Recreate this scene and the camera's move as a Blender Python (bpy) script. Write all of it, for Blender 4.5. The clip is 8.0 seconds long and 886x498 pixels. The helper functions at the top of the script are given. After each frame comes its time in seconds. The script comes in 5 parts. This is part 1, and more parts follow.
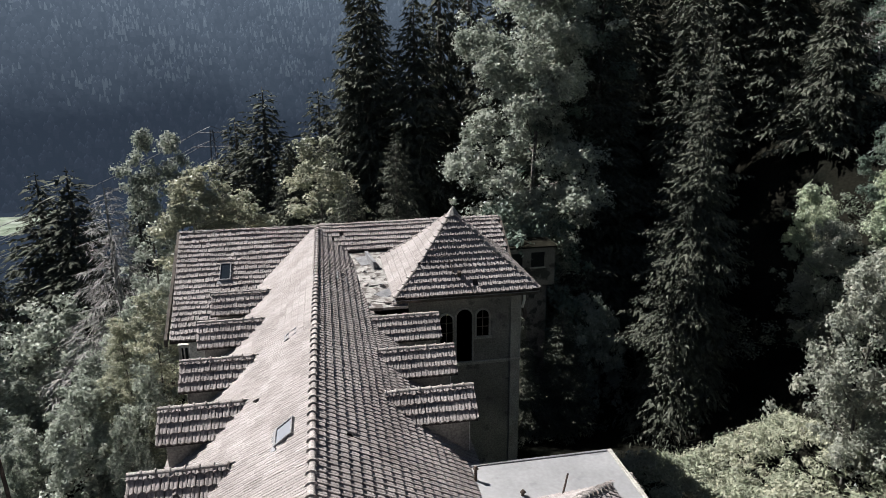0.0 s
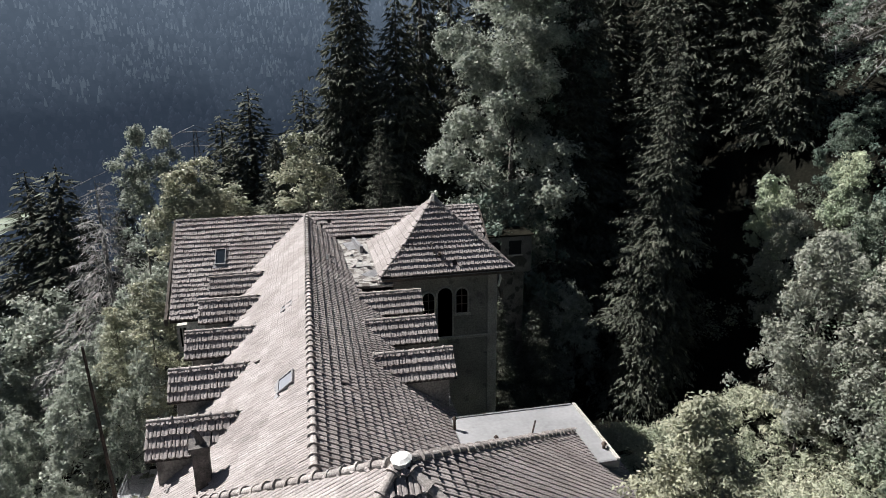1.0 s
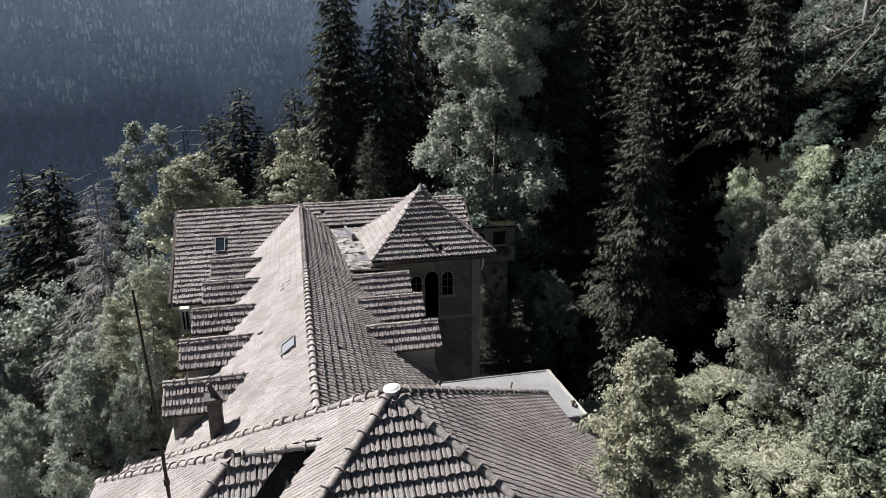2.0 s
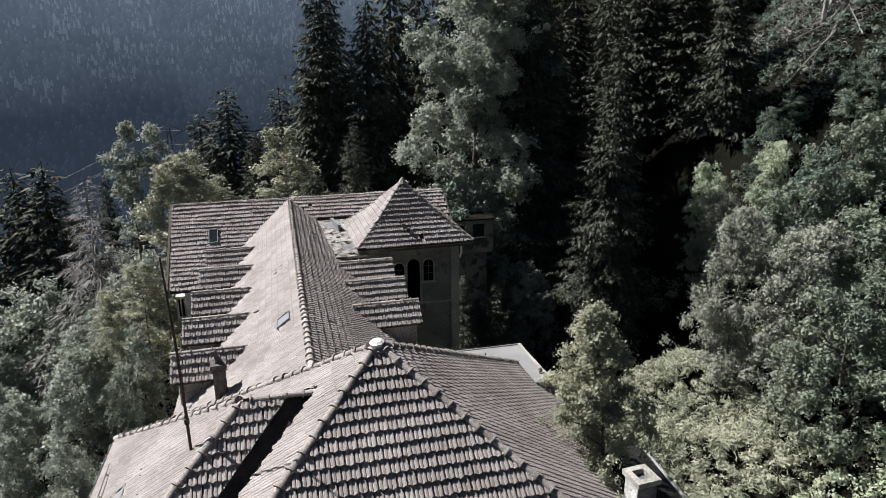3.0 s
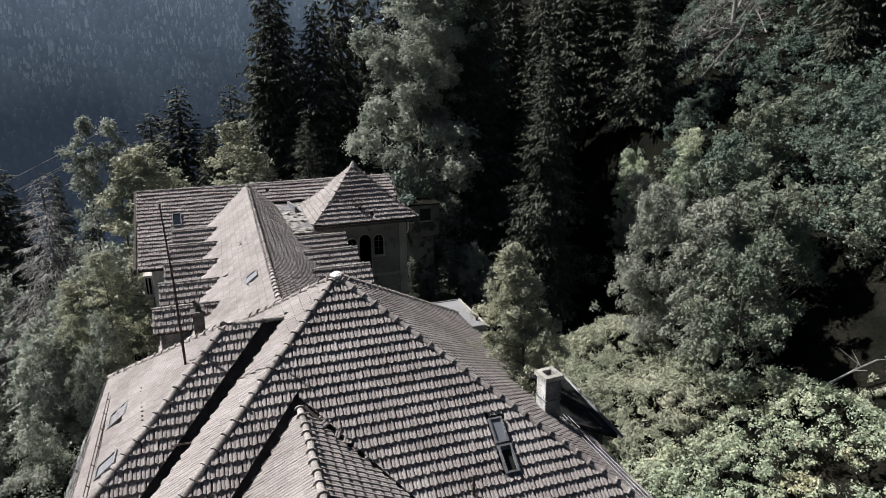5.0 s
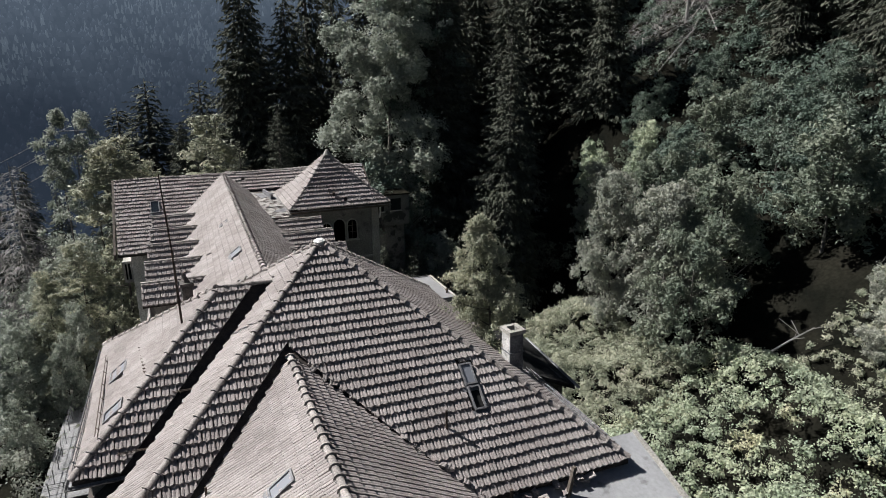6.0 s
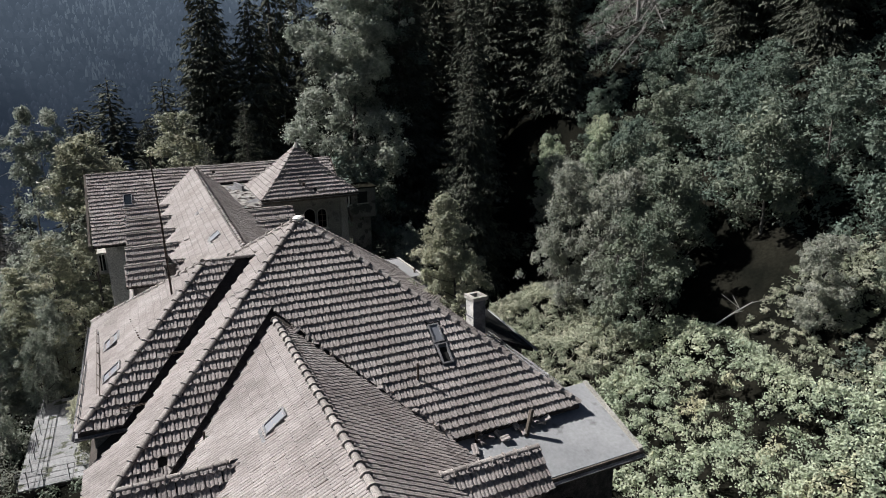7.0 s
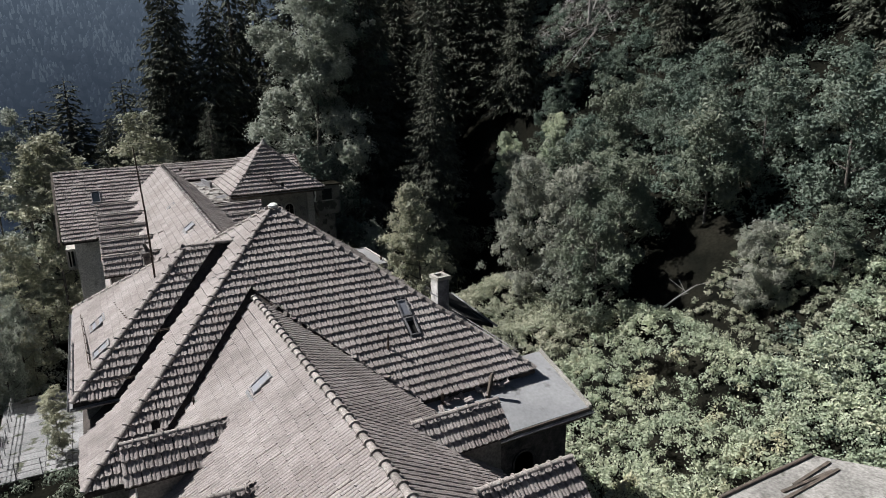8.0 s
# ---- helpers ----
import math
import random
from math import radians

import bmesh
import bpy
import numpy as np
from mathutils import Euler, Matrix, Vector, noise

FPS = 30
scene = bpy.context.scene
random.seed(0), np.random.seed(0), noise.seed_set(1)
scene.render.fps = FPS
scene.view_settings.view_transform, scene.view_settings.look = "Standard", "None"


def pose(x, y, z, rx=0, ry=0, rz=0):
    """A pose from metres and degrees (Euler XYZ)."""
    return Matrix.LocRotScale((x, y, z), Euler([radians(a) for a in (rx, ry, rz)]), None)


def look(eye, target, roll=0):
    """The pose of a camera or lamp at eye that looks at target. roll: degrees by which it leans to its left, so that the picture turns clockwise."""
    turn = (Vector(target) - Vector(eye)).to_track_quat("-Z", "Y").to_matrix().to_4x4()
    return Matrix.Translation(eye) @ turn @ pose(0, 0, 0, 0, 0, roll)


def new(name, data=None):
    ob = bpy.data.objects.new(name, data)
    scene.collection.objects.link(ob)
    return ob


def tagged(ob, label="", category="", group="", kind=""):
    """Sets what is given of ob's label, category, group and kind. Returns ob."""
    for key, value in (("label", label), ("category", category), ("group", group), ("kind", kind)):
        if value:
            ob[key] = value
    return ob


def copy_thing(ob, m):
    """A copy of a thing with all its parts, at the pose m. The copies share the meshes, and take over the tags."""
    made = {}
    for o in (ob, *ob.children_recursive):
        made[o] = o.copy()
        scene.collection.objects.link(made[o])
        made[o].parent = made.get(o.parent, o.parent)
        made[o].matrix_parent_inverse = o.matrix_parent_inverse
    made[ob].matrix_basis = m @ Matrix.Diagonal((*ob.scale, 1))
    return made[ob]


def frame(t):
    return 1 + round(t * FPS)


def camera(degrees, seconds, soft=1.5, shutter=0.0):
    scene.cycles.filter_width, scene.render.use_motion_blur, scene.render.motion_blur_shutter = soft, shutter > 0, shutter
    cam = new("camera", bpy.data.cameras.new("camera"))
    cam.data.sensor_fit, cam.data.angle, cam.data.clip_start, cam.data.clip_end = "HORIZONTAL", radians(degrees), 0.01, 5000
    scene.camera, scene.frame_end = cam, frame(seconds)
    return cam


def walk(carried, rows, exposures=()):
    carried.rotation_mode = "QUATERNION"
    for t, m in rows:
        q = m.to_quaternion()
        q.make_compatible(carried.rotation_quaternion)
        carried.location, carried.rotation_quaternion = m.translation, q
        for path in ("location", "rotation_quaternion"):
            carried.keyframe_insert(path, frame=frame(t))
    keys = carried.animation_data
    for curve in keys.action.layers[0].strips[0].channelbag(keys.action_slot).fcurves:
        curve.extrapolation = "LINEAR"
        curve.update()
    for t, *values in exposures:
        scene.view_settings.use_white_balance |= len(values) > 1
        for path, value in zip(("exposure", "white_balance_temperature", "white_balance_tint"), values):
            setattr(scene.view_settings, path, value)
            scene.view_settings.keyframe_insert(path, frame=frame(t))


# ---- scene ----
cam = camera(68.6, 8.0, soft=0.8)
PATH = [
    (0, (0.665, 0.101, 18.365), (1.011, 1.993, 17.816), -0.5),
    (0.5, (0.498, -0.931, 18.327), (0.871, 0.955, 17.777), -0.5),
    (1, (0.315, -2.075, 18.251), (0.712, -0.193, 17.702), -0.5),
    (1.5, (0.168, -3.068, 18.196), (0.581, -1.189, 17.647), -0.5),
    (3, (-0.344, -6.337, 18.293), (0.132, -4.474, 17.741), -0.6),
    (3.5, (-0.45, -7.247, 18.337), (0.059, -5.393, 17.785), -0.6),
    (4, (-0.606, -8.227, 18.245), (-0.058, -6.385, 17.693), -0.6),
    (4.4, (-0.772, -8.898, 18.075), (-0.191, -7.066, 17.522), -0.5),
    (4.5, (-0.814, -9.071, 18.052), (-0.229, -7.24, 17.501), -0.6),
    (6, (-1.921, -11.866, 17.517), (-1.214, -10.079, 16.966), -0.7),
    (6.5, (-2.333, -12.781, 17.356), (-1.581, -11.011, 16.806), -0.7),
    (7, (-2.829, -13.755, 17.238), (-2.021, -12.01, 16.688), -0.8),
    (7.5, (-3.269, -14.548, 17.151), (-2.413, -12.826, 16.603), -0.8),
    (8, (-3.754, -15.403, 17.114), (-2.841, -13.709, 16.567), -0.8),
]
SIZE = 1.12                      # metres to one unit of the plan below
walk(cam, [(t, look(Vector(eye) * SIZE, Vector(target) * SIZE, roll)) for t, eye, target, roll in PATH],
     exposures=[(0.0, 1.16), (1.5, 1.15), (3.5, 1.02), (4.5, 0.95), (6.5, 0.82), (8.0, 0.75)])

# ---- light ----
SUN_AZ, SUN_EL = radians(-50), radians(47)
world = bpy.data.worlds.new("sky")
scene.world = world
world.use_nodes = True
wn = world.node_tree.nodes
sky = wn.new("ShaderNodeTexSky")
sky.sky_type, sky.sun_disc = "NISHITA", False
sky.sun_elevation, sky.sun_rotation = SUN_EL, SUN_AZ % (2 * math.pi)
world.node_tree.links.new(sky.outputs[0], wn["Background"].inputs[0])
wn["Background"].inputs[1].default_value = 0.018
sun = new("sun", bpy.data.lights.new("sun", "SUN"))
sun.data.energy, sun.data.angle, sun.data.color = 5.0, radians(0.5), (1.0, 0.975, 0.95)
toward = Vector((math.sin(SUN_AZ) * math.cos(SUN_EL), math.cos(SUN_AZ) * math.cos(SUN_EL), math.sin(SUN_EL)))
sun.rotation_euler = toward.to_track_quat("Z", "Y").to_euler()
sun.location = toward * 60


# ---- materials ----
def make_mat(name, dark, light, scale=1.5, fine=30.0, rough=0.85, bump=0.15, vary=0.0, metal=0.0, through_light=0.0, glow=None, fine_amount=0.35, blotch=None, gloss=0.3):
    """Noise at two scales between two colours, relief, and a change of tone from piece to piece."""
    m = bpy.data.materials.new(name)
    m.use_nodes = True
    n, link = m.node_tree.nodes, m.node_tree.links.new
    bsdf = n["Principled BSDF"]
    geo = n.new("ShaderNodeNewGeometry")
    big, small = n.new("ShaderNodeTexNoise"), n.new("ShaderNodeTexNoise")
    big.inputs["Scale"].default_value, small.inputs["Scale"].default_value = scale, fine
    big.inputs["Detail"].default_value = small.inputs["Detail"].default_value = 5
    link(geo.outputs["Position"], big.inputs["Vector"])
    link(geo.outputs["Position"], small.inputs["Vector"])
    ramp = n.new("ShaderNodeValToRGB")
    ramp.color_ramp.elements[0].position, ramp.color_ramp.elements[1].position = 0.35, 0.65
    ramp.color_ramp.elements[0].color, ramp.color_ramp.elements[1].color = (*dark, 1), (*light, 1)
    link(big.outputs["Fac"], ramp.inputs["Fac"])
    col = ramp.outputs["Color"]
    if blotch:
        spot = n.new("ShaderNodeTexNoise")
        spot.inputs["Scale"].default_value, spot.inputs["Detail"].default_value = blotch[1], 8
        link(geo.outputs["Position"], spot.inputs["Vector"])
        edge = n.new("ShaderNodeMapRange")
        edge.inputs["From Min"].default_value, edge.inputs["From Max"].default_value = blotch[2], blotch[2] + 0.07
        link(spot.outputs["Fac"], edge.inputs["Value"])
        mix = n.new("ShaderNodeMix")
        mix.data_type = "RGBA"
        link(edge.outputs["Result"], mix.inputs["Factor"])
        link(col, mix.inputs["A"])
        mix.inputs["B"].default_value = (*blotch[0], 1)
        col = mix.outputs["Result"]
    tone = n.new("ShaderNodeMapRange")
    tone.inputs["From Min"].default_value, tone.inputs["From Max"].default_value = 0.3, 0.7
    tone.inputs["To Min"].default_value, tone.inputs["To Max"].default_value = 1 - fine_amount, 1 + fine_amount
    link(small.outputs["Fac"], tone.inputs["Value"])
    value = tone.outputs["Result"]
    if vary:
        info = n.new("ShaderNodeObjectInfo")
        add, fract, span, times = (n.new("ShaderNodeMath") for _ in range(4))
        add.operation, fract.operation, span.operation, times.operation = "ADD", "FRACT", "MULTIPLY_ADD", "MULTIPLY"
        link(info.outputs["Random"], add.inputs[0])
        link(geo.outputs["Random Per Island"], add.inputs[1])
        link(add.outputs[0], fract.inputs[0])
        link(fract.outputs[0], span.inputs[0])
        span.inputs[1].default_value, span.inputs[2].default_value = 2 * vary, 1 - vary
        link(value, times.inputs[0])
        link(span.outputs[0], times.inputs[1])
        value = times.outputs[0]
    hsv = n.new("ShaderNodeHueSaturation")
    link(value, hsv.inputs["Value"])
    link(col, hsv.inputs["Color"])
    link(hsv.outputs["Color"], bsdf.inputs["Base Color"])
    bsdf.inputs["Roughness"].default_value, bsdf.inputs["Metallic"].default_value = rough, metal
    bsdf.inputs["Specular IOR Level"].default_value = gloss
    if bump:
        b = n.new("ShaderNodeBump")
        b.inputs["Strength"].default_value, b.inputs["Distance"].default_value = bump, 0.02
        link(small.outputs["Fac"], b.inputs["Height"])
        link(b.outputs["Normal"], bsdf.inputs["Normal"])
    if through_light:
        leafy, both = n.new("ShaderNodeBsdfTranslucent"), n.new("ShaderNodeMixShader")
        link(hsv.outputs["Color"], leafy.inputs["Color"])
        both.inputs[0].default_value = through_light
        link(bsdf.outputs[0], both.inputs[1])
        link(leafy.outputs[0], both.inputs[2])
        link(both.outputs[0], n["Material Output"].inputs["Surface"])
    # far ground emits its own colour faintly, though it is no lamp
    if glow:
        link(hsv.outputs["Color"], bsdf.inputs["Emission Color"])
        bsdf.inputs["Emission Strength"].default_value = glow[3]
    return m


def glass_mat(name, tint, rough):
    m = bpy.data.materials.new(name)
    m.use_nodes = True
    b = m.node_tree.nodes["Principled BSDF"]
    b.inputs["Base Color"].default_value = (*tint, 1)
    b.inputs["Roughness"].default_value = rough
    b.inputs["Specular IOR Level"].default_value = 0.8
    return m


TILE = make_mat("weathered_tile", (0.215, 0.191, 0.184), (0.298, 0.271, 0.262), 0.7, 26, 0.8, 0.25, vary=0.11, fine_amount=0.22, blotch=((0.35, 0.34, 0.32), 9, 0.66))
CAP = make_mat("ridge_tile_clay", (0.19, 0.17, 0.16), (0.30, 0.275, 0.26), 1.5, 24, 0.8, 0.25, vary=0.2, blotch=((0.36, 0.35, 0.33), 8, 0.62))
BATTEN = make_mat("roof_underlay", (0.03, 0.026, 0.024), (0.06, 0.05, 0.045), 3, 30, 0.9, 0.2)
PLASTER = make_mat("stained_plaster", (0.15, 0.145, 0.135), (0.25, 0.24, 0.22), 0.6, 14, 0.9, 0.2, blotch=((0.11, 0.105, 0.10), 1.3, 0.58))
TRIM = make_mat("pale_stone_trim", (0.24, 0.23, 0.21), (0.36, 0.345, 0.32), 1.2, 20, 0.85, 0.15)
SHEET = make_mat("grey_sheet_metal", (0.18, 0.18, 0.185), (0.24, 0.24, 0.245), 0.5, 8, 0.55, 0.08, metal=0.0, fine_amount=0.08, blotch=((0.145, 0.145, 0.155), 1.2, 0.6))
DECK = make_mat("dull_roofing_felt", (0.22, 0.225, 0.235), (0.29, 0.295, 0.305), 0.6, 9, 0.6, 0.08, fine_amount=0.1, blotch=((0.17, 0.17, 0.175), 1.5, 0.6))
ZINC = make_mat("old_zinc", (0.12, 0.12, 0.125), (0.21, 0.21, 0.22), 2, 18, 0.55, 0.1, metal=0.25)
RUST = make_mat("rusty_steel", (0.05, 0.04, 0.035), (0.10, 0.075, 0.06), 4, 30, 0.7, 0.2, metal=0.4)
WOOD = make_mat("dark_timber", (0.055, 0.047, 0.04), (0.12, 0.10, 0.085), 3, 40, 0.85, 0.25)
WHITE = make_mat("white_paint", (0.70, 0.70, 0.68), (0.82, 0.82, 0.80), 2, 20, 0.6, 0.1, fine_amount=0.08)
CONCRETE = make_mat("pale_concrete", (0.20, 0.195, 0.185), (0.31, 0.30, 0.285), 0.8, 12, 0.9, 0.2, blotch=((0.15, 0.145, 0.135), 2, 0.6))
# sooty, with the bluish shade of the sunless faces in its colour
CHIMNEY_MAT = make_mat("sooty_shaded_plaster", (0.085, 0.088, 0.098), (0.17, 0.172, 0.185), 3.0, 20, 0.9, 0.3)
RUBBLE = make_mat("dirty_patched_metal", (0.17, 0.162, 0.152), (0.3, 0.288, 0.272), 2.5, 14, 0.8, 0.3, blotch=((0.07, 0.06, 0.055), 3, 0.5))
FLAKING = make_mat("flaking_whitewash", (0.34, 0.335, 0.33), (0.56, 0.55, 0.54), 3.0, 20, 0.9, 0.3, blotch=((0.13, 0.125, 0.12), 4, 0.56))
# chimney soot, and the shade painted on the wall under the flat roof
SOOT_AND_SHADE = make_mat("soot_and_shade_black", (0.045, 0.043, 0.042), (0.11, 0.10, 0.095), 4, 22, 0.9, 0.35)
# paler than the other plaster: bounced light is put into its colour
BOUNCE_LIT_WALL = make_mat("weathered_bounce_lit_plaster", (0.5, 0.49, 0.46), (0.64, 0.62, 0.59), 0.6, 14, 0.9, 0.2, blotch=((0.38, 0.37, 0.34), 1.1, 0.62))
FELT = make_mat("black_bitumen_felt", (0.012, 0.012, 0.013), (0.03, 0.03, 0.03), 2.0, 16, 0.95, 0.25, blotch=((0.05, 0.05, 0.045), 3.0, 0.62), gloss=0.1)
# shade of the surrounding trees painted into the plaster, with random darker patches
TREE_SHADE_WALL = make_mat("tree_shaded_plaster", (0.1, 0.097, 0.09), (0.17, 0.163, 0.15), 0.8, 14, 0.95, 0.2, blotch=((0.045, 0.045, 0.04), 1.3, 0.55))
# near-black sheet that stands in for the unlit space behind openings
DARK = make_mat("dark_interior", (0.006, 0.006, 0.006), (0.012, 0.012, 0.012), 1, 8, 0.9, 0)
GLASS = glass_mat("window_glass", (0.015, 0.02, 0.025), 0.06)
PANE = glass_mat("skylight_glass", (0.16, 0.17, 0.195), 0.4)
PAVING = make_mat("mossy_paving", (0.15, 0.153, 0.158), (0.24, 0.24, 0.245), 0.7, 10, 0.9, 0.25, vary=0.08, blotch=((0.06, 0.065, 0.045), 1.3, 0.56))
BARK = make_mat("bark", (0.06, 0.055, 0.05), (0.13, 0.12, 0.11), 4, 25, 0.9, 0.4)
DEADWOOD = make_mat("bleached_wood", (0.17, 0.165, 0.16), (0.30, 0.29, 0.28), 2, 25, 0.9, 0.3)
NEEDLE = make_mat("spruce_needles", (0.048, 0.053, 0.043), (0.105, 0.112, 0.09), 0.9, 5, 0.85, 0, vary=0.2, through_light=0.08, gloss=0.05, fine_amount=0.35)
LEAF_GREY = make_mat("grey_green_leaf", (0.205, 0.222, 0.188), (0.335, 0.345, 0.295), 0.35, 7, 0.5, 0, vary=0.13, fine_amount=0.22, through_light=0.38, gloss=0.2)
LEAF_DEEP = make_mat("deep_green_leaf", (0.125, 0.155, 0.12), (0.21, 0.235, 0.18), 0.35, 7, 0.5, 0, vary=0.13, fine_amount=0.22, through_light=0.25, gloss=0.2)
LEAF_BLUE = make_mat("dark_alder_leaf", (0.09, 0.126, 0.104), (0.17, 0.205, 0.165), 0.3, 7, 0.5, 0, vary=0.13, fine_amount=0.22, through_light=0.22, gloss=0.2)
LEAF_GOLD = make_mat("yellowing_leaf", (0.24, 0.255, 0.19), (0.39, 0.39, 0.29), 0.4, 7, 0.45, 0, vary=0.13, fine_amount=0.22, through_light=0.35)
LEAF_FRESH = make_mat("knotweed_leaf", (0.295, 0.35, 0.255), (0.44, 0.48, 0.35), 0.3, 6, 0.45, 0, vary=0.09, fine_amount=0.22, through_light=0.18, blotch=((0.45, 0.44, 0.30), 0.35, 0.6))
LEAF_SILVER = make_mat("silvery_poplar_leaf", (0.24, 0.268, 0.225), (0.375, 0.4, 0.345), 0.35, 7, 0.5, 0, vary=0.13, fine_amount=0.22, through_light=0.28, gloss=0.2)
GRASS = make_mat("dry_grass", (0.225, 0.25, 0.18), (0.37, 0.375, 0.285), 0.4, 7, 0.7, 0, vary=0.13, fine_amount=0.22, through_light=0.15)
# near black: the shade under the trees is put into the floor colour
SHADED_EARTH = make_mat("shaded_forest_floor", (0.005, 0.0055, 0.0045), (0.014, 0.0135, 0.0105), 0.25, 5, 0.95, 0.3, gloss=0.0)
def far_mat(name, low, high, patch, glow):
    """Forest across the valley, blue haze painted into colour and glow: darker low down, paler towards the ridge,
    uneven.
    """
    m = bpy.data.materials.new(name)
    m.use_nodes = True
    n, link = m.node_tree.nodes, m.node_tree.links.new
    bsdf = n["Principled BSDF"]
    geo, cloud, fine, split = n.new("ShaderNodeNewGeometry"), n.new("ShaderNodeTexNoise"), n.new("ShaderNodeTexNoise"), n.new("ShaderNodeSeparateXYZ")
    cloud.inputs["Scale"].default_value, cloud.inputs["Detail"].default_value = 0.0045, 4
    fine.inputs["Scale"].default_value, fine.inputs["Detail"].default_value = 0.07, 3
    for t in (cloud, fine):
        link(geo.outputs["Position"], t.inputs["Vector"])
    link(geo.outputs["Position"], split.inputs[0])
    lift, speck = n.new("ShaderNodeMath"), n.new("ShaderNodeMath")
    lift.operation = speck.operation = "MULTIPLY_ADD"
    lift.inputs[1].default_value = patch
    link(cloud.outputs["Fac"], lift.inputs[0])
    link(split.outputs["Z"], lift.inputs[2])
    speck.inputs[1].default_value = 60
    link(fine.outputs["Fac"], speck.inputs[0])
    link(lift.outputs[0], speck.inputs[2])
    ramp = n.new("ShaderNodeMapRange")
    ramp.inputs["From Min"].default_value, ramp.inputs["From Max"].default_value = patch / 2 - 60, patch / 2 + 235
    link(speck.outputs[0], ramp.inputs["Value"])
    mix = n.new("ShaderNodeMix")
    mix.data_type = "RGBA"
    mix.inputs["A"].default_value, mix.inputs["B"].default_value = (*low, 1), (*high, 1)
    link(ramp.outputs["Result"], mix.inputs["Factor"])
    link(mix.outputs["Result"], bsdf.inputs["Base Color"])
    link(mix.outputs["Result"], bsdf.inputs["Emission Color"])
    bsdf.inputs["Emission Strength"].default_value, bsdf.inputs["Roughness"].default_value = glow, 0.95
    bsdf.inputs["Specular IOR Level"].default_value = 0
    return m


# haze glows in all three; the third also paints sunlit crowns paler
FAR = far_mat("distant_haze_forest", (0.0038, 0.0054, 0.0082), (0.0130, 0.0173, 0.0234), 160, 3.4)
FAR_TREE = far_mat("distant_haze_trees", (0.0042, 0.0058, 0.0088), (0.0145, 0.0190, 0.0255), 160, 3.4)
FAR_SUNLIT = far_mat("distant_sunlit_haze_trees", (0.0056, 0.0076, 0.0104), (0.0178, 0.0228, 0.0292), 160, 3.9)
# the meadow gets a weak glow of its own colour
FIELD = make_mat("valley_meadow_glow", (0.09, 0.12, 0.08), (0.20, 0.22, 0.19), 0.012, 0.05, 0.95, 0, glow=(1, 1, 1, 0.15), gloss=0.0)


# ---- mesh helpers ----
def part(name, bm, material, parent, label=""):
    """Links a bmesh as one mesh object under a thing or part; places are in the world."""
    me = bpy.data.meshes.new(name)
    bm.normal_update()
    bm.to_mesh(me)
    bm.free()
    me.materials.append(material)
    ob = new(name, me)
    ob.parent = parent
    if label:
        tagged(ob, label)
    return ob


def from_arrays(name, verts, faces, material, parent, smooth=False, normals=None):
    """One mesh object from numpy vertices (n, 3) and faces (m, k); normals: one for each vertex, for foliage that shades as a mass."""
    verts, faces = np.asarray(verts, np.float32), np.asarray(faces, np.int32)
    me = bpy.data.meshes.new(name)
    k = faces.shape[1]
    me.vertices.add(len(verts))
    me.vertices.foreach_set("co", verts.ravel())
    me.loops.add(faces.size)
    me.loops.foreach_set("vertex_index", faces.ravel())
    me.polygons.add(len(faces))
    me.polygons.foreach_set("loop_start", np.arange(0, faces.size, k, dtype=np.int32))
    me.polygons.foreach_set("use_smooth", np.full(len(faces), smooth, dtype=bool))
    me.update(calc_edges=True)
    if normals is not None:
        me.attributes.new("custom_normal", "FLOAT_VECTOR", "POINT").data.foreach_set("vector", np.asarray(normals, np.float32).ravel())
    me.materials.append(material)
    ob = new(name, me)
    ob.parent = parent
    return ob


def thing(name, label, category, group="", kind="", at=(0, 0, 0)):
    ob = new(name)
    ob.empty_display_size = 0.3
    ob.location = at
    return tagged(ob, label, category, group, kind)


def add_box(bm, lo, hi, m=None, bevel=0.0):
    lo, hi = Vector(lo), Vector(hi)
    made = bmesh.ops.create_cube(bm, size=1.0)["verts"]
    bmesh.ops.scale(bm, vec=hi - lo, verts=made)
    bmesh.ops.translate(bm, vec=(lo + hi) / 2, verts=made)
    if bevel:
        edges = list({e for v in made for e in v.link_edges})
        out = bmesh.ops.bevel(bm, geom=edges, offset=bevel, segments=1, affect="EDGES")
        made = list({v for f in out["faces"] for v in f.verts} | {v for v in made if v.is_valid})
    if m is not None:
        bmesh.ops.transform(bm, matrix=m, verts=made)
    return made


def add_tube(bm, a, b, r0, r1=None, seg=8):
    a, b = Vector(a), Vector(b)
    r1 = r0 if r1 is None else r1
    way = b - a
    m = Matrix.Translation((a + b) / 2) @ way.to_track_quat("Z", "Y").to_matrix().to_4x4()
    return bmesh.ops.create_cone(bm, cap_ends=True, segments=seg, radius1=r0, radius2=r1, depth=way.length, matrix=m)["verts"]


def add_slab(bm, poly, depth):
    """A flat polygon with thickness, its depth laid off downwards."""
    top = [bm.verts.new(p) for p in poly]
    low = [bm.verts.new((p[0], p[1], p[2] - depth)) for p in poly]
    bm.faces.new(top)
    bm.faces.new(low[::-1])
    for i in range(len(top)):
        j = (i + 1) % len(top)
        bm.faces.new((top[i], low[i], low[j], top[j]))
    bmesh.ops.recalc_face_normals(bm, faces=bm.faces[:])


# ---- roof tiles ----
TILE_W, TILE_L = 0.182, 0.279
PROFILE = ((0.0, -0.038), (0.09, -0.038), (0.108, 0.021), (0.20, 0.028), (0.42, 0.022), (0.50, 0.010), (0.56, 0.018), (0.80, 0.018), (0.935, 0.008), (0.955, -0.037))


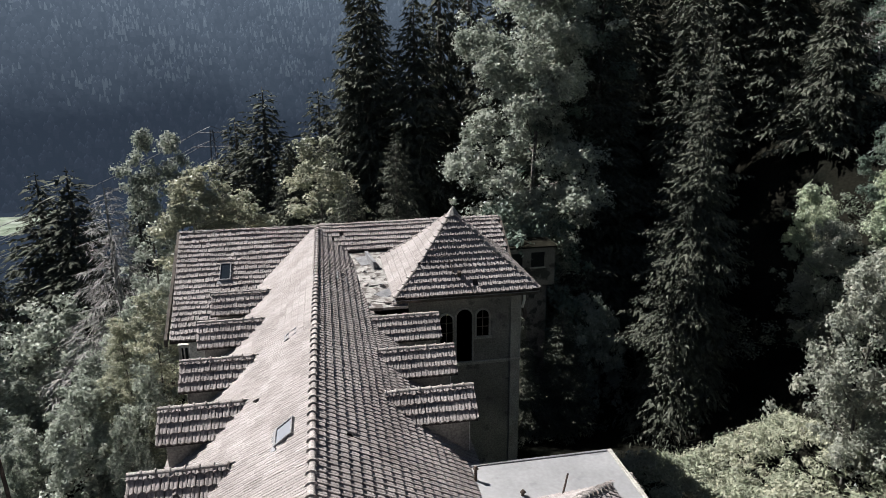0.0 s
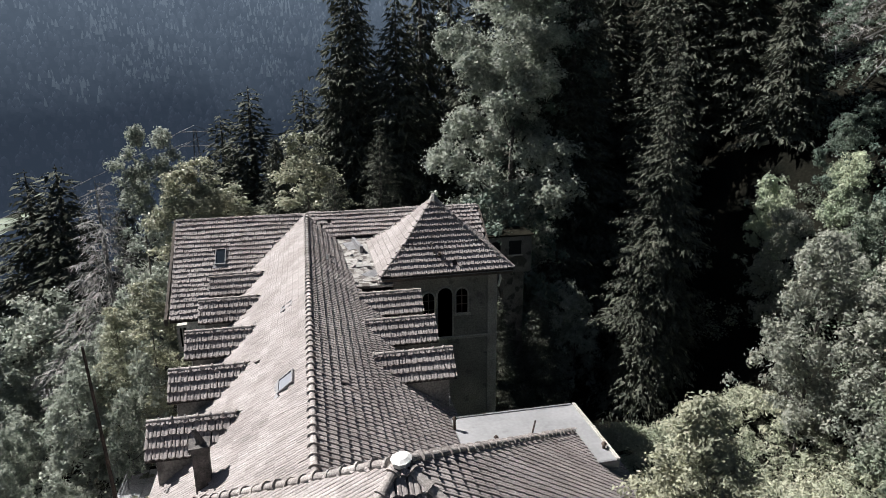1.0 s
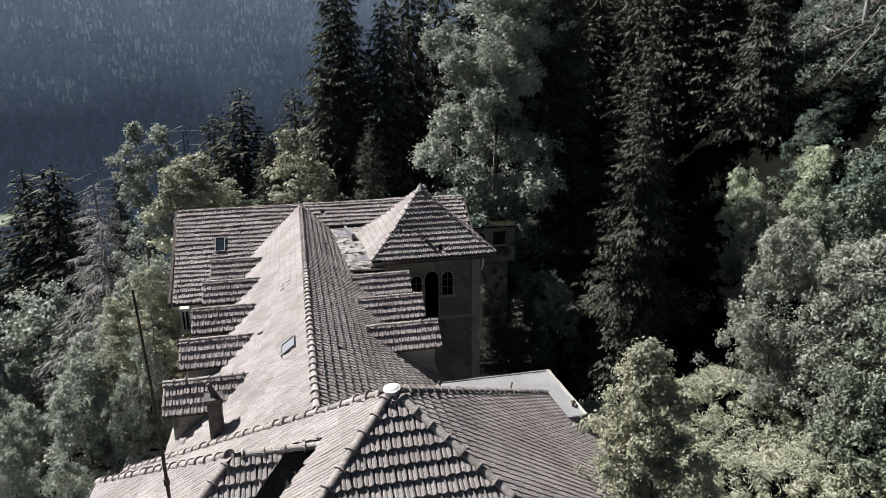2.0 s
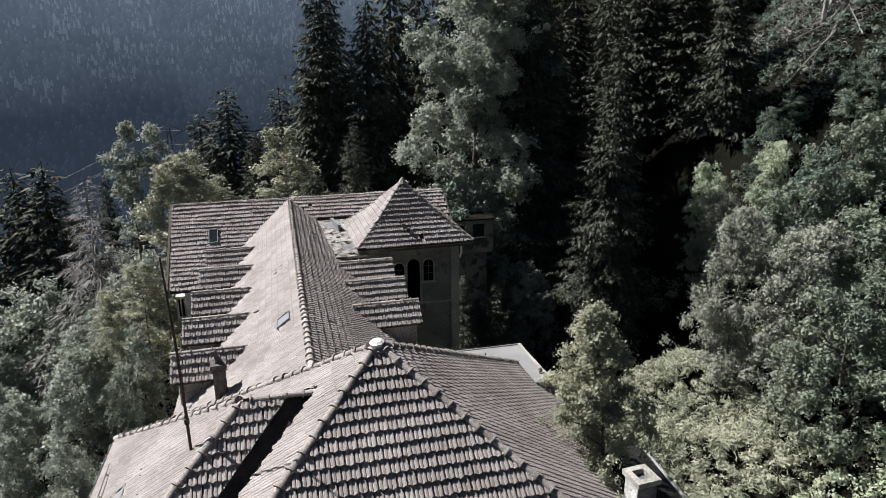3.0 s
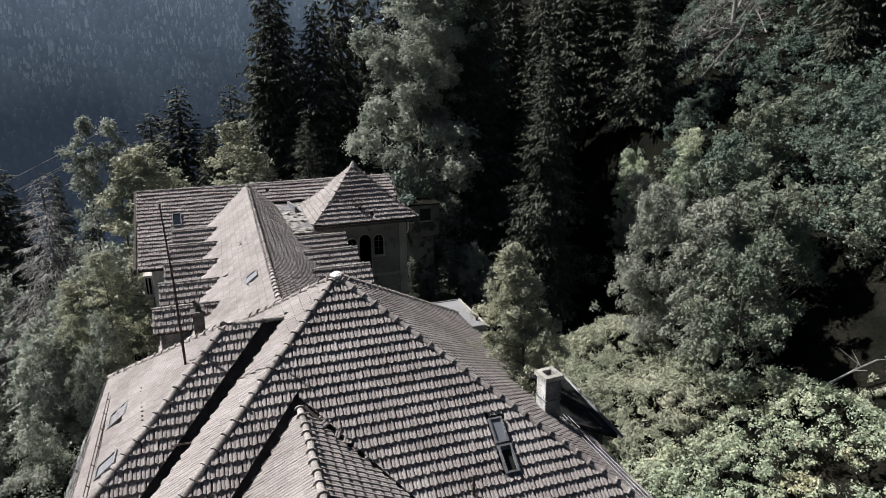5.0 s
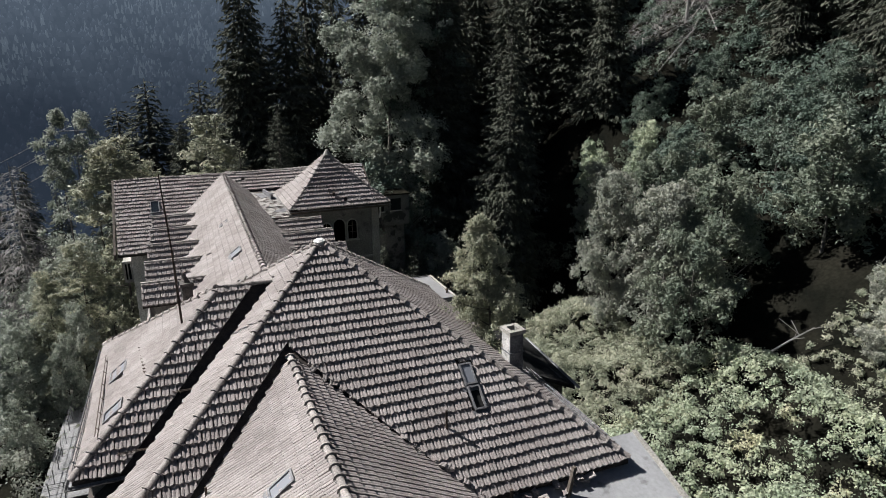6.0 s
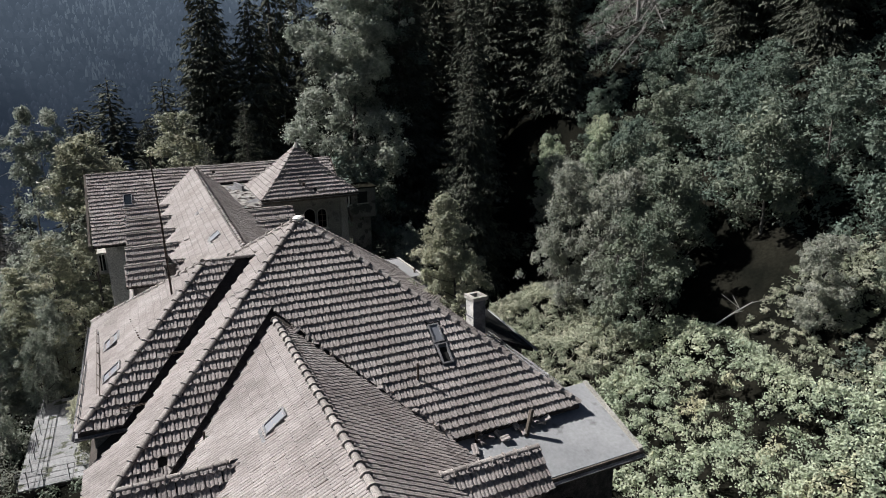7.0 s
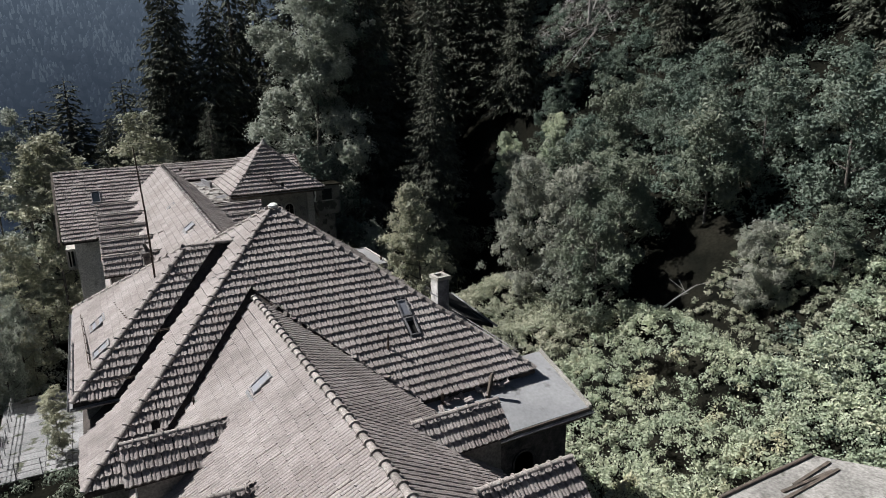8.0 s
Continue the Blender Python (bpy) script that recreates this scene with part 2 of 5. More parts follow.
def tile_arrays():
    verts, faces = [], []
    for v, lift, dip in ((0.0, 0.000, 0.0), (0.0, 0.076, 0.0), (0.32, 0.002, 0.0)):
        for u, p in PROFILE:
            nose = -0.038 * (1 - abs(u - 0.5) * 2) if v == 0.0 else 0.0
            verts.append((u * TILE_W, v + nose, (p + lift) if lift else p * 0.5))
    n = len(PROFILE)
    for r in range(2):
        for i in range(n - 1):
            a = r * n + i
            faces.append((a, a + 1, a + n + 1, a + n))
    for i in (0, n - 1):
        faces.append((i, i + n, i + 2 * n, i + 2 * n))
    quads = [f for f in faces if len(set(f)) == 4]
    return np.array(verts), np.array(quads)


TILE_V, TILE_F = tile_arrays()
TILE_MESH = bpy.data.meshes.new("roof_tile")
TILE_MESH.from_pydata([tuple(v) for v in TILE_V], [], [tuple(f) for f in TILE_F])
TILE_MESH.materials.append(TILE)


def inside(poly, u, v):
    hit = False
    for i in range(len(poly)):
        (a, b), (c, d) = poly[i], poly[i - 1]
        if (b > v) != (d > v) and u < (c - a) * (v - b) / (d - b) + a:
            hit = not hit
    return hit


def slope_basis(poly):
    p = [Vector(q) for q in poly]
    n = Vector((0, 0, 0))
    for i in range(len(p)):
        n += p[i - 1].cross(p[i])
    n.normalize()
    if n.z < 0:
        n.negate()
    up = (Vector((0, 0, 1)) - n * n.z).normalized()
    side = up.cross(n)
    return side, up, n


def cut_tile(m, planes, inv):
    """A tile trimmed along the edges of its slope: planes are (u, v, nu, nv), keeping the side that the normal points to."""
    v = (np.array([[*r] for r in (inv @ m)]) @ np.c_[TILE_V, np.ones(len(TILE_V))].T).T[:, :3]
    out = []
    for f in TILE_F:
        p = [v[k] for k in f]
        for a, b, nu, nv in planes:
            q = []
            for k in range(len(p)):
                s, e = p[k - 1], p[k]
                ds, de = (s[0] - a) * nu + (s[1] - b) * nv, (e[0] - a) * nu + (e[1] - b) * nv
                if (ds >= 0) != (de >= 0):
                    q.append(s + (e - s) * (ds / (ds - de)))
                if de >= 0:
                    q.append(e)
            p = q
            if len(p) < 3:
                break
        if len(p) >= 3:
            out.append(p)
    return out


def edge_planes(flat):
    """The edges of a flat outline as half-planes that keep its inside; None where it is not convex."""
    area = sum(flat[i - 1][0] * flat[i][1] - flat[i][0] * flat[i - 1][1] for i in range(len(flat)))
    planes = []
    for i in range(len(flat)):
        (a, b), (c, d) = flat[i - 1], flat[i]
        n = math.hypot(c - a, d - b)
        nu, nv = (-(d - b) / n, (c - a) / n) if area > 0 else ((d - b) / n, -(c - a) / n)
        if any((p[0] - a) * nu + (p[1] - b) * nv < -1e-3 for p in flat):
            return None
        planes.append((a, b, nu, nv))
    return planes


def tile_slope(owner, poly, singles=0, holes=(), near=None, gone=0.001, seed=1, sheet="roof_slope", sag=0.0):
    """A slope: a boarded sheet with its courses of tiles, the nearest ones as pieces of their own."""
    rng = random.Random(seed)
    side, up, n = slope_basis(poly)
    base = min((Vector(q) for q in poly), key=lambda q: q.z)
    flat = [((Vector(q) - base).dot(side), (Vector(q) - base).dot(up)) for q in poly]
    sheet_ob = owner
    if sheet:
        bm = bmesh.new()
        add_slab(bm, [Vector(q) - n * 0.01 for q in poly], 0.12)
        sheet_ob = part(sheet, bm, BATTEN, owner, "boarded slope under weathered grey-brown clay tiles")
    u0, u1 = min(f[0] for f in flat), max(f[0] for f in flat)
    v1 = max(f[1] for f in flat)
    cut = [[((Vector(q) - base).dot(side), (Vector(q) - base).dot(up)) for q in h] for h in holes]
    spin = Matrix((side, up, n)).transposed().to_4x4()
    plane_of = Matrix.Translation(base) @ spin
    inv = plane_of.inverted()
    borders = edge_planes(flat)
    spots, trimmed = [], []
    for k in range(int(v1 / TILE_L) + 1):
        v = k * TILE_L
        for i in range(-1, int((u1 - u0) / TILE_W) + 2):
            u = u0 + (i + 0.5 * (k % 2)) * TILE_W
            mids = [(u + TILE_W * a, v + TILE_L * b) for a in (0.02, 0.5, 0.98) for b in (0.05, 0.5, 0.98)]
            within = [inside(flat, *c) for c in mids]
            blocked = [any(inside(h, *c) for h in cut) for c in mids]
            if not any(within) or all(blocked) or rng.random() < gone:
                continue
            place = base + side * (u + rng.gauss(0, 0.003)) + up * (v + rng.gauss(0, 0.006) + sag * (math.sin(u * 0.9 + k * 0.7) + 0.6 * math.sin(u * 2.3 + k * 1.9))) + n * (0.024 + rng.random() * (0.005 + sag * 0.5))
            turn = Euler((rng.gauss(0, 0.012 + sag * 0.5), rng.gauss(0, 0.014), rng.gauss(0, 0.012 + sag * 0.6))).to_matrix().to_4x4()
            m = Matrix.Translation(place) @ spin @ turn
            if all(within) and not any(blocked):
                spots.append(m)
                continue
            planes = list(borders) if borders and not all(within) else []
            if not borders and not within[4]:
                continue
            for h in cut:
                if any(inside(h, *c) for c in mids):
                    far_out = max(edge_planes(h), key=lambda q: -((mids[4][0] - q[0]) * q[2] + (mids[4][1] - q[1]) * q[3]))
                    planes.append((far_out[0], far_out[1], -far_out[2], -far_out[3]))
            trimmed += cut_tile(m, planes, inv)
    near = Vector(near) if near else Vector((-1, -8, 12))
    spots.sort(key=lambda m: (m.translation - near).length)
    for m in spots[:singles]:
        ob = new("roof_tile", TILE_MESH)
        ob.parent = sheet_ob
        ob.matrix_basis = m
    rest = spots[singles:]
    if rest:
        mats = np.array([[list(r) for r in m] for m in rest])
        v = np.einsum("tij,vj->tvi", mats[:, :3, :3], TILE_V) + mats[:, None, :3, 3]
        f = (TILE_F[None] + (np.arange(len(rest)) * len(TILE_V))[:, None, None]).reshape(-1, 4)
        tagged(from_arrays("tiling", v.reshape(-1, 3), f, TILE, sheet_ob), kind="stuff")
    if trimmed:
        me = bpy.data.meshes.new("trimmed_edge")
        verts = [tuple(plane_of @ Vector(p)) for f in trimmed for p in f]
        at, faces = 0, []
        for f in trimmed:
            faces.append(tuple(range(at, at + len(f))))
            at += len(f)
        me.from_pydata(verts, [], faces)
        me.materials.append(TILE)
        ob = new("trimmed_edge", me)
        ob.parent = sheet_ob
        tagged(ob, kind="stuff")
    return sheet_ob


def cap_mesh():
    """One half-round ridge tile along x, with its collar."""
    rings = ((0.0, 0.090), (0.32, 0.074), (0.325, 0.122), (0.36, 0.118))
    verts, faces, seg = [], [], 8
    for x, r in rings:
        for i in range(seg + 1):
            a = math.pi * (i / seg) * 1.1 - 0.05 * math.pi
            verts.append((x, r * math.cos(a), r * 0.85 * math.sin(a)))
    for k in range(len(rings) - 1):
        for i in range(seg):
            a = k * (seg + 1) + i
            faces.append((a, a + 1, a + seg + 2, a + seg + 1))
    faces.append(tuple(range(seg + 1))[::-1])
    faces.append(tuple(range(len(verts) - seg - 1, len(verts))))
    me = bpy.data.meshes.new("ridge_tile")
    me.from_pydata(verts, [], faces)
    me.materials.append(CAP)
    return me


CAP_MESH = cap_mesh()


def cap_line(owner, a, b, size=1.0, seed=3):
    """Ridge tiles laid end over end from the low end a to the high end b."""
    rng = random.Random(seed)
    a, b = Vector(a), Vector(b)
    way = (b - a).normalized()
    up = Vector((0, 0, 1))
    side = up.cross(way).normalized()
    up = way.cross(side)
    spin = Matrix((way, side, up)).transposed().to_4x4()
    step = 0.36 * size
    for i in range(max(1, int((b - a).length / step))):
        ob = new("ridge_tile", CAP_MESH)
        ob.parent = owner
        wob = Euler((rng.gauss(0, 0.04), rng.gauss(0, 0.02) - 0.015, rng.gauss(0, 0.03))).to_matrix().to_4x4()
        ob.matrix_basis = Matrix.Translation(a + way * (i * step) + up * 0.045) @ spin @ wob @ Matrix.Scale(size, 4)


# ---- the ground ----
GX = ((-2600, -190), (-420, -175), (-100, -60), (-40, -21), (-20, -9.5), (-10, -5.6), (0, -4.6), (12, -3.6), (18, -3.2), (22, -2.4), (28, 2.6), (40, 13.0), (60, 31), (120, 80), (420, 240), (2600, 300))
GXX, GXZ = np.array([g[0] for g in GX], float), np.array([g[1] for g in GX], float)


def ground_z(x, y):
    """The height of the ground: a shelf on a steep hillside, a valley beyond it, and the far side of the valley."""
    x, y = np.asarray(x, float), np.asarray(y, float)
    z = np.interp(x, GXX, GXZ) + 4.0 * np.clip((y - 31) / 8, 0, 1) * np.clip((x - 26) / 8, 0, 1)
    fall = np.clip(y - 45, 0, 900) * np.interp(x, (-100, 20, 60), (0.16, 0.3, 0.12))
    z = np.maximum(z - fall, -195)
    across = 0.955 * y - 0.30 * x
    z = np.maximum(z, np.minimum(-195 + np.clip(across - 1180, 0, 3000) * 1.12, 700))
    z = z + 0.35 * np.sin(x * 0.23 + 1.1) * np.sin(y * 0.19) + 0.15 * np.sin(x * 0.9) * np.cos(y * 0.7 + x * 0.3)
    far = np.clip((across - 1180) / 500, 0, 1)
    return z + far * 26 * np.sin(x * 0.009 + y * 0.004)


def build_ground():
    near_x, near_y = np.arange(-60, 71, 1.6), np.arange(-60, 101, 1.8)
    out = np.array([80, 95, 115, 140, 175, 220, 280, 350, 430, 520, 640, 780, 930, 1080, 1180, 1260, 1340, 1420, 1500, 1600, 1720, 1860, 2020, 2250, 2600])
    xs = np.concatenate([-out, np.arange(-1600, -100, 40), near_x, out])
    ys = np.concatenate([-out[:-2], near_y, out + 30, np.arange(800, 2400, 40)])
    xs, ys = np.unique(xs), np.unique(ys)
    gx, gy = np.meshgrid(xs, ys)
    verts = np.stack([gx, gy, ground_z(gx, gy)], -1).reshape(-1, 3)
    w = len(xs)
    r, c = np.meshgrid(np.arange(len(ys) - 1), np.arange(w - 1), indexing="ij")
    a = (r * w + c).ravel()
    ob = from_arrays("ground", verts, np.stack([a, a + 1, a + w + 1, a + w], -1), SHADED_EARTH, None, True)
    # far faces: forest with painted haze, and the faintly glowing meadow
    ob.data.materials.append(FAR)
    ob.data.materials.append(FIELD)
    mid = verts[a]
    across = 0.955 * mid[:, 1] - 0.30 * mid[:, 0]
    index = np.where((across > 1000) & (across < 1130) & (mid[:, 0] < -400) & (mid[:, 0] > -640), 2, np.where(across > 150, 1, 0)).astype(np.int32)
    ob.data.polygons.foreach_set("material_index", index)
    tagged(ob, "steep wooded hillside above a deep valley", "ground", kind="structure")


build_ground()


# ---- the building ----
house = thing("hotel_building", "abandoned plastered hotel under weathered clay-tile roofs", "building", at=(0, 0, 0))
RX, PITCH = 0.1, 0.755           # the long ridge, and the rise of the wings
FAR_Z, NEAR_Z = 11.0, 10.32
PEAK = (1.42, 6.30, 12.50)       # the middle block
PX0, PX1, PY0, PY1, PZ = -5.0, 7.85, -0.02, 12.66, 7.62


def quad_tube(owner, name, pts, r, material, label=""):
    bm = bmesh.new()
    for a, b in zip(pts, pts[1:]):
        add_tube(bm, a, b, r, seg=8)
    return part(name, bm, material, owner, label)


def gutter(owner, a, b, r=0.07):
    """A half-round gutter from a to b, with a rolled lip."""
    a, b = Vector(a), Vector(b)
    way = (b - a).normalized()
    side = way.cross(Vector((0, 0, 1))).normalized()
    bm = bmesh.new()
    rows = []
    for p in (a, b):
        ring = []
        for i in range(9):
            t = math.pi * i / 8
            ring.append(bm.verts.new(p + side * (r * math.cos(t)) - Vector((0, 0, r * math.sin(t)))))
        for i in range(9):
            t = math.pi * (8 - i) / 8
            ring.append(bm.verts.new(p + side * ((r - 0.01) * math.cos(t)) - Vector((0, 0, (r - 0.01) * math.sin(t)))))
        rows.append(ring)
    for i in range(18):
        j = (i + 1) % 18
        bm.faces.new((rows[0][i], rows[0][j], rows[1][j], rows[1][i]))
    bmesh.ops.recalc_face_normals(bm, faces=bm.faces[:])
    return part("gutter", bm, ZINC, owner, "dark zinc gutter")


def wall_block(owner, lo, hi, label="", finish=PLASTER):
    bm = bmesh.new()
    add_box(bm, lo, hi, bevel=0.02)
    return part("wall", bm, finish, owner, label)


def skylight(owner, poly, at, wide, long, material=PANE, opened=False):
    """A metal roof hatch with a glazed lid, lying in the slope of poly; at is its top middle."""
    side, up, n = slope_basis(poly)
    m = Matrix.Translation(at) @ Matrix((side, up, n)).transposed().to_4x4()
    bm = bmesh.new()
    w = 0.045
    add_box(bm, (-wide / 2, -w, 0.0), (wide / 2, 0, 0.12), m)
    add_box(bm, (-wide / 2, -long, 0.0), (wide / 2, -long + w, 0.12), m)
    add_box(bm, (-wide / 2, -long + w, 0.0), (-wide / 2 + w, -w, 0.12), m)
    add_box(bm, (wide / 2 - w, -long + w, 0.0), (wide / 2, -w, 0.12), m)
    add_box(bm, (-wide / 2 - 0.08, -long - 0.16, 0.03), (wide / 2 + 0.08, -long, 0.055), m)
    frame_ob = part("skylight", bm, ZINC, owner, "small metal-framed roof skylight")
    bm = bmesh.new()
    add_box(bm, (-wide / 2 + w, -long + w, 0.05 if not opened else 0.01), (wide / 2 - w, -w, 0.09 if not opened else 0.03), m)
    # an opened hatch has no glass, only a sheet painted as darkness inside
    part("pane", bm, DARK if opened else material, frame_ob)
    return frame_ob


def vent_pipe(owner, at, h, r=0.05, hood=True):
    bm = bmesh.new()
    at = Vector(at)
    add_tube(bm, at - Vector((0, 0, 0.15)), at + Vector((0, 0, h)), r, r * 0.9)
    if hood:
        add_tube(bm, at + Vector((0, 0, h - 0.02)), at + Vector((0, 0, h + 0.05)), r * 1.7, r * 0.6)
    return part("vent_pipe", bm, RUST, owner, "rusty vent pipe")


def snow_guard(owner, a, b, n, posts=4, metal=RUST):
    """A pair of thin bars on brackets across the tiles."""
    a, b, n = Vector(a), Vector(b), Vector(n)
    bm = bmesh.new()
    for lift in (0.12, 0.2):
        add_tube(bm, a + n * lift, b + n * lift, 0.012, seg=5)
    for i in range(posts):
        p = a.lerp(b, (i + 0.5) / posts)
        add_tube(bm, p, p + n * 0.22, 0.012, seg=5)
    return part("snow_guard", bm, metal, owner, "rusty snow guard rail" if metal is RUST else "pale zinc snow guard rail")


def dormer(xin, xout, y, zr, base, seed):
    """A gabled dormer whose ridge runs out from the slope; xin is where the ridge dies into it."""
    s = 1 if xout > xin else -1
    half = drop = 0.63
    reach = drop / PITCH
    body = bmesh.new()
    x0, x1 = xin, xout - 0.22 * s
    prof = [(y - 0.5, base), (y + 0.5, base), (y + 0.5, zr - 0.62), (y, zr - 0.12), (y - 0.5, zr - 0.62)]
    rows = [[body.verts.new((x, a, b)) for a, b in prof] for x in (x0, x1)]
    for i in range(5):
        j = (i + 1) % 5
        body.faces.new((rows[0][i], rows[0][j], rows[1][j], rows[1][i]))
    body.faces.new(rows[0])
    body.faces.new(rows[1][::-1])
    bmesh.ops.recalc_face_normals(body, faces=body.faces[:])
    d = part("dormer", body, PLASTER, house, "gabled roof dormer with three courses of tiles")
    for k in (-1, 1):
        poly = [(xin, y, zr), (xout, y, zr), (xout, y + k * half, zr - drop), (xin + s * reach, y + k * half, zr - drop)]
        side, up, n = slope_basis(poly)
        bm = bmesh.new()
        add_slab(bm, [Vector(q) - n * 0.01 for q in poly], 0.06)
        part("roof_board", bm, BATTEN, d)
        tile_slope(d, poly, singles=60 if k < 0 else 0, seed=seed + k, sheet="")
    cap_line(d, (xout, y, zr + 0.02), (xin + 0.05 * s, y, zr + 0.02), 0.85, seed)
    bm = bmesh.new()
    xf = x1 + 0.012 * s
    add_box(bm, (min(x1, xf), y - 0.3, base + 0.75), (max(x1, xf), y + 0.3, zr - 0.75))
    w = part("window", bm, GLASS, d, "dark dormer window")
    bm = bmesh.new()
    for a, b in (((y - 0.36), (y - 0.3)), ((y + 0.3), (y + 0.36)), ((y - 0.025), (y + 0.025))):
        add_box(bm, (min(x1, x1 + 0.04 * s), a, base + 0.7), (max(x1, x1 + 0.04 * s), b, zr - 0.7))
    part("window_frame", bm, WHITE, w)
    return d


# walls of the wings and blocks, from the ground up
wall_block(house, (RX - 3.75, 12.0, -7.5), (RX + 3.75, 27.0, FAR_Z - PITCH * 3.75 - 0.35))
wall_block(house, (PX0 + 0.45, PY0 + 0.45, -7.5), (PX1 - 0.45, PY1 - 0.45, PZ - 0.05))
wall_block(house, (RX - 3.75, -11.6, -7.5), (RX + 3.75, 0.5, NEAR_Z - PITCH * 3.75 - 0.35))
wall_block(house, (-5.3, 26.5, -7.5), (8.6, 34.3, 7.75), "plastered end block wall, bounced light in its pale colour", BOUNCE_LIT_WALL)
wall_block(house, (3.55, 23.35, -6.0), (8.02, 27.9, 9.75), "grey plastered stair tower wall")
wall_block(house, (-4.85, 3.5, -7.5), (-2.0, 10.6, 8.45))

# far wing
left_far = [(RX, 8.2, FAR_Z), (RX + 0.1, 30.3, FAR_Z), (RX - 4.0, 25.9, FAR_Z - PITCH * 4.0), (RX - 4.0, 8.2, FAR_Z - PITCH * 4.0)]
right_far = [(RX, 8.2, FAR_Z), (RX + 0.1, 30.3, FAR_Z), (RX + 1.45, 29.0, FAR_Z - PITCH * 1.4), (RX + 1.75, 22.7, FAR_Z - PITCH * 1.75), (RX + 4.2, 22.4, FAR_Z - PITCH * 4.2), (RX + 4.2, 8.2, FAR_Z - PITCH * 4.2)]
tile_slope(house, left_far, 200, near=(-1, 10, 11), seed=11)
tile_slope(house, right_far, 200, near=(2, 10, 11), seed=12)
cap_line(house, (RX, 8.3, FAR_Z + 0.03), (RX + 0.1, 30.2, FAR_Z + 0.03), 1.0, 13)
# end block with its ridge across
EY, EZ = 30.4, 11.0
end_left = [(-5.95, EY, EZ), (RX + 0.1, EY, EZ), (RX - 4.2, 25.85, 7.7), (-5.85, 25.85, 7.7)]
end_right = [(RX + 0.1, EY, EZ), (9.0, EY, EZ), (8.95, 26.9, 8.45), (5.2, 26.9, 8.45), (3.4, 29.1, 10.05), (1.5, 29.1, 10.05)]
end_back = [(-5.95, EY, EZ), (9.0, EY, EZ), (8.95, 34.9, 7.7), (-5.85, 34.9, 7.7)]
skyl_hole = [(-4.05, 28.82, 9.85), (-3.61, 28.82, 9.85), (-3.61, 28.1, 9.33), (-4.05, 28.1, 9.33)]
tile_slope(house, end_left, 60, holes=[skyl_hole], near=(-3, 26, 8), seed=14, sag=0.03)
tile_slope(house, end_right, 0, seed=15, sag=0.025)
tile_slope(house, end_back, 0, seed=16)
cap_line(house, (-5.95, EY, EZ + 0.02), (9.0, EY, EZ + 0.02), 0.9, 17)
for x, k in ((-6.0, -1), (9.05, 1)):
    bm = bmesh.new()
    for y in (25.8, 34.95):
        p = [(x, EY, EZ + 0.1), (x, y, 7.78), (x, y, 7.48), (x, EY, EZ - 0.2)]
        a = [bm.verts.new((q[0] - 0.06, q[1], q[2])) for q in p]
        b = [bm.verts.new((q[0] + 0.06, q[1], q[2])) for q in p]
        bm.faces.new(a), bm.faces.new(b[::-1])
        for i in range(4):
            bm.faces.new((a[i], b[i], b[(i + 1) % 4], a[(i + 1) % 4]))
    bmesh.ops.recalc_face_normals(bm, faces=bm.faces[:])
    part("verge_board", bm, WOOD, house, "dark timber verge board")
bm = bmesh.new()
gv = [[bm.verts.new((x, y, z)) for y, z in ((26.5, 7.7), (34.3, 7.7), (EY, EZ - 0.25))] for x in (-5.3, 8.6)]
bm.faces.new(gv[0]), bm.faces.new(gv[1][::-1])
for i in range(3):
    bm.faces.new((gv[0][i], gv[1][i], gv[1][(i + 1) % 3], gv[0][(i + 1) % 3]))
bmesh.ops.recalc_face_normals(bm, faces=bm.faces[:])
part("gable_wall", bm, PLASTER, house)

# metal valley roof between the wing and the tower
bm = bmesh.new()
add_slab(bm, [(1.4, 29.2, 10.02), (4.6, 29.2, 10.02), (3.4, 26.8, 9.92), (3.45, 22.6, 9.72), (1.75, 22.6, 9.72)], 0.1)
valley = part("valley_roof", bm, RUBBLE, house, "patched grey sheet-metal valley roof")
for i, (x, y, wd, ln, a) in enumerate(((2.25, 27.9, 0.7, 1.1, 12), (2.9, 26.4, 0.6, 0.9, -8), (2.4, 25.2, 0.75, 0.7, 20), (2.75, 23.9, 0.7, 0.6, 35), (2.6, 23.3, 0.8, 0.5, -25), (2.95, 27.3, 0.5, 1.2, 3))):
    bm = bmesh.new()
    z = 9.72 + (y - 22.6) * 0.0455
    add_box(bm, (-wd / 2, -ln / 2, 0.008), (wd / 2, ln / 2, 0.03), pose(x, y, z, 3, (i % 3 - 1) * 4, a))
    part("metal_sheet", bm, (ZINC, RUBBLE, CONCRETE)[i % 3], valley)
loose = random.Random(5)
for k in range(14):
    y = loose.uniform(22.8, 28.6)
    ob = new("fallen_tile", TILE_MESH)
    ob.parent = valley
    ob.matrix_basis = pose(loose.uniform(1.95, 3.3), y, 9.73 + (y - 22.6) * 0.0455, loose.uniform(-12, 12), loose.uniform(-12, 12), loose.uniform(0, 360)) @ Matrix.Diagonal((1, loose.uniform(0.4, 1), 1, 1))
bm = bmesh.new()
add_box(bm, (-0.07, -0.9, 0), (0.07, 0.9, 0.35), pose(2.45, 27.6, 9.9, 0, 0, 8), 0.01)
part("upstand", bm, ZINC, valley, "metal-clad upstand")

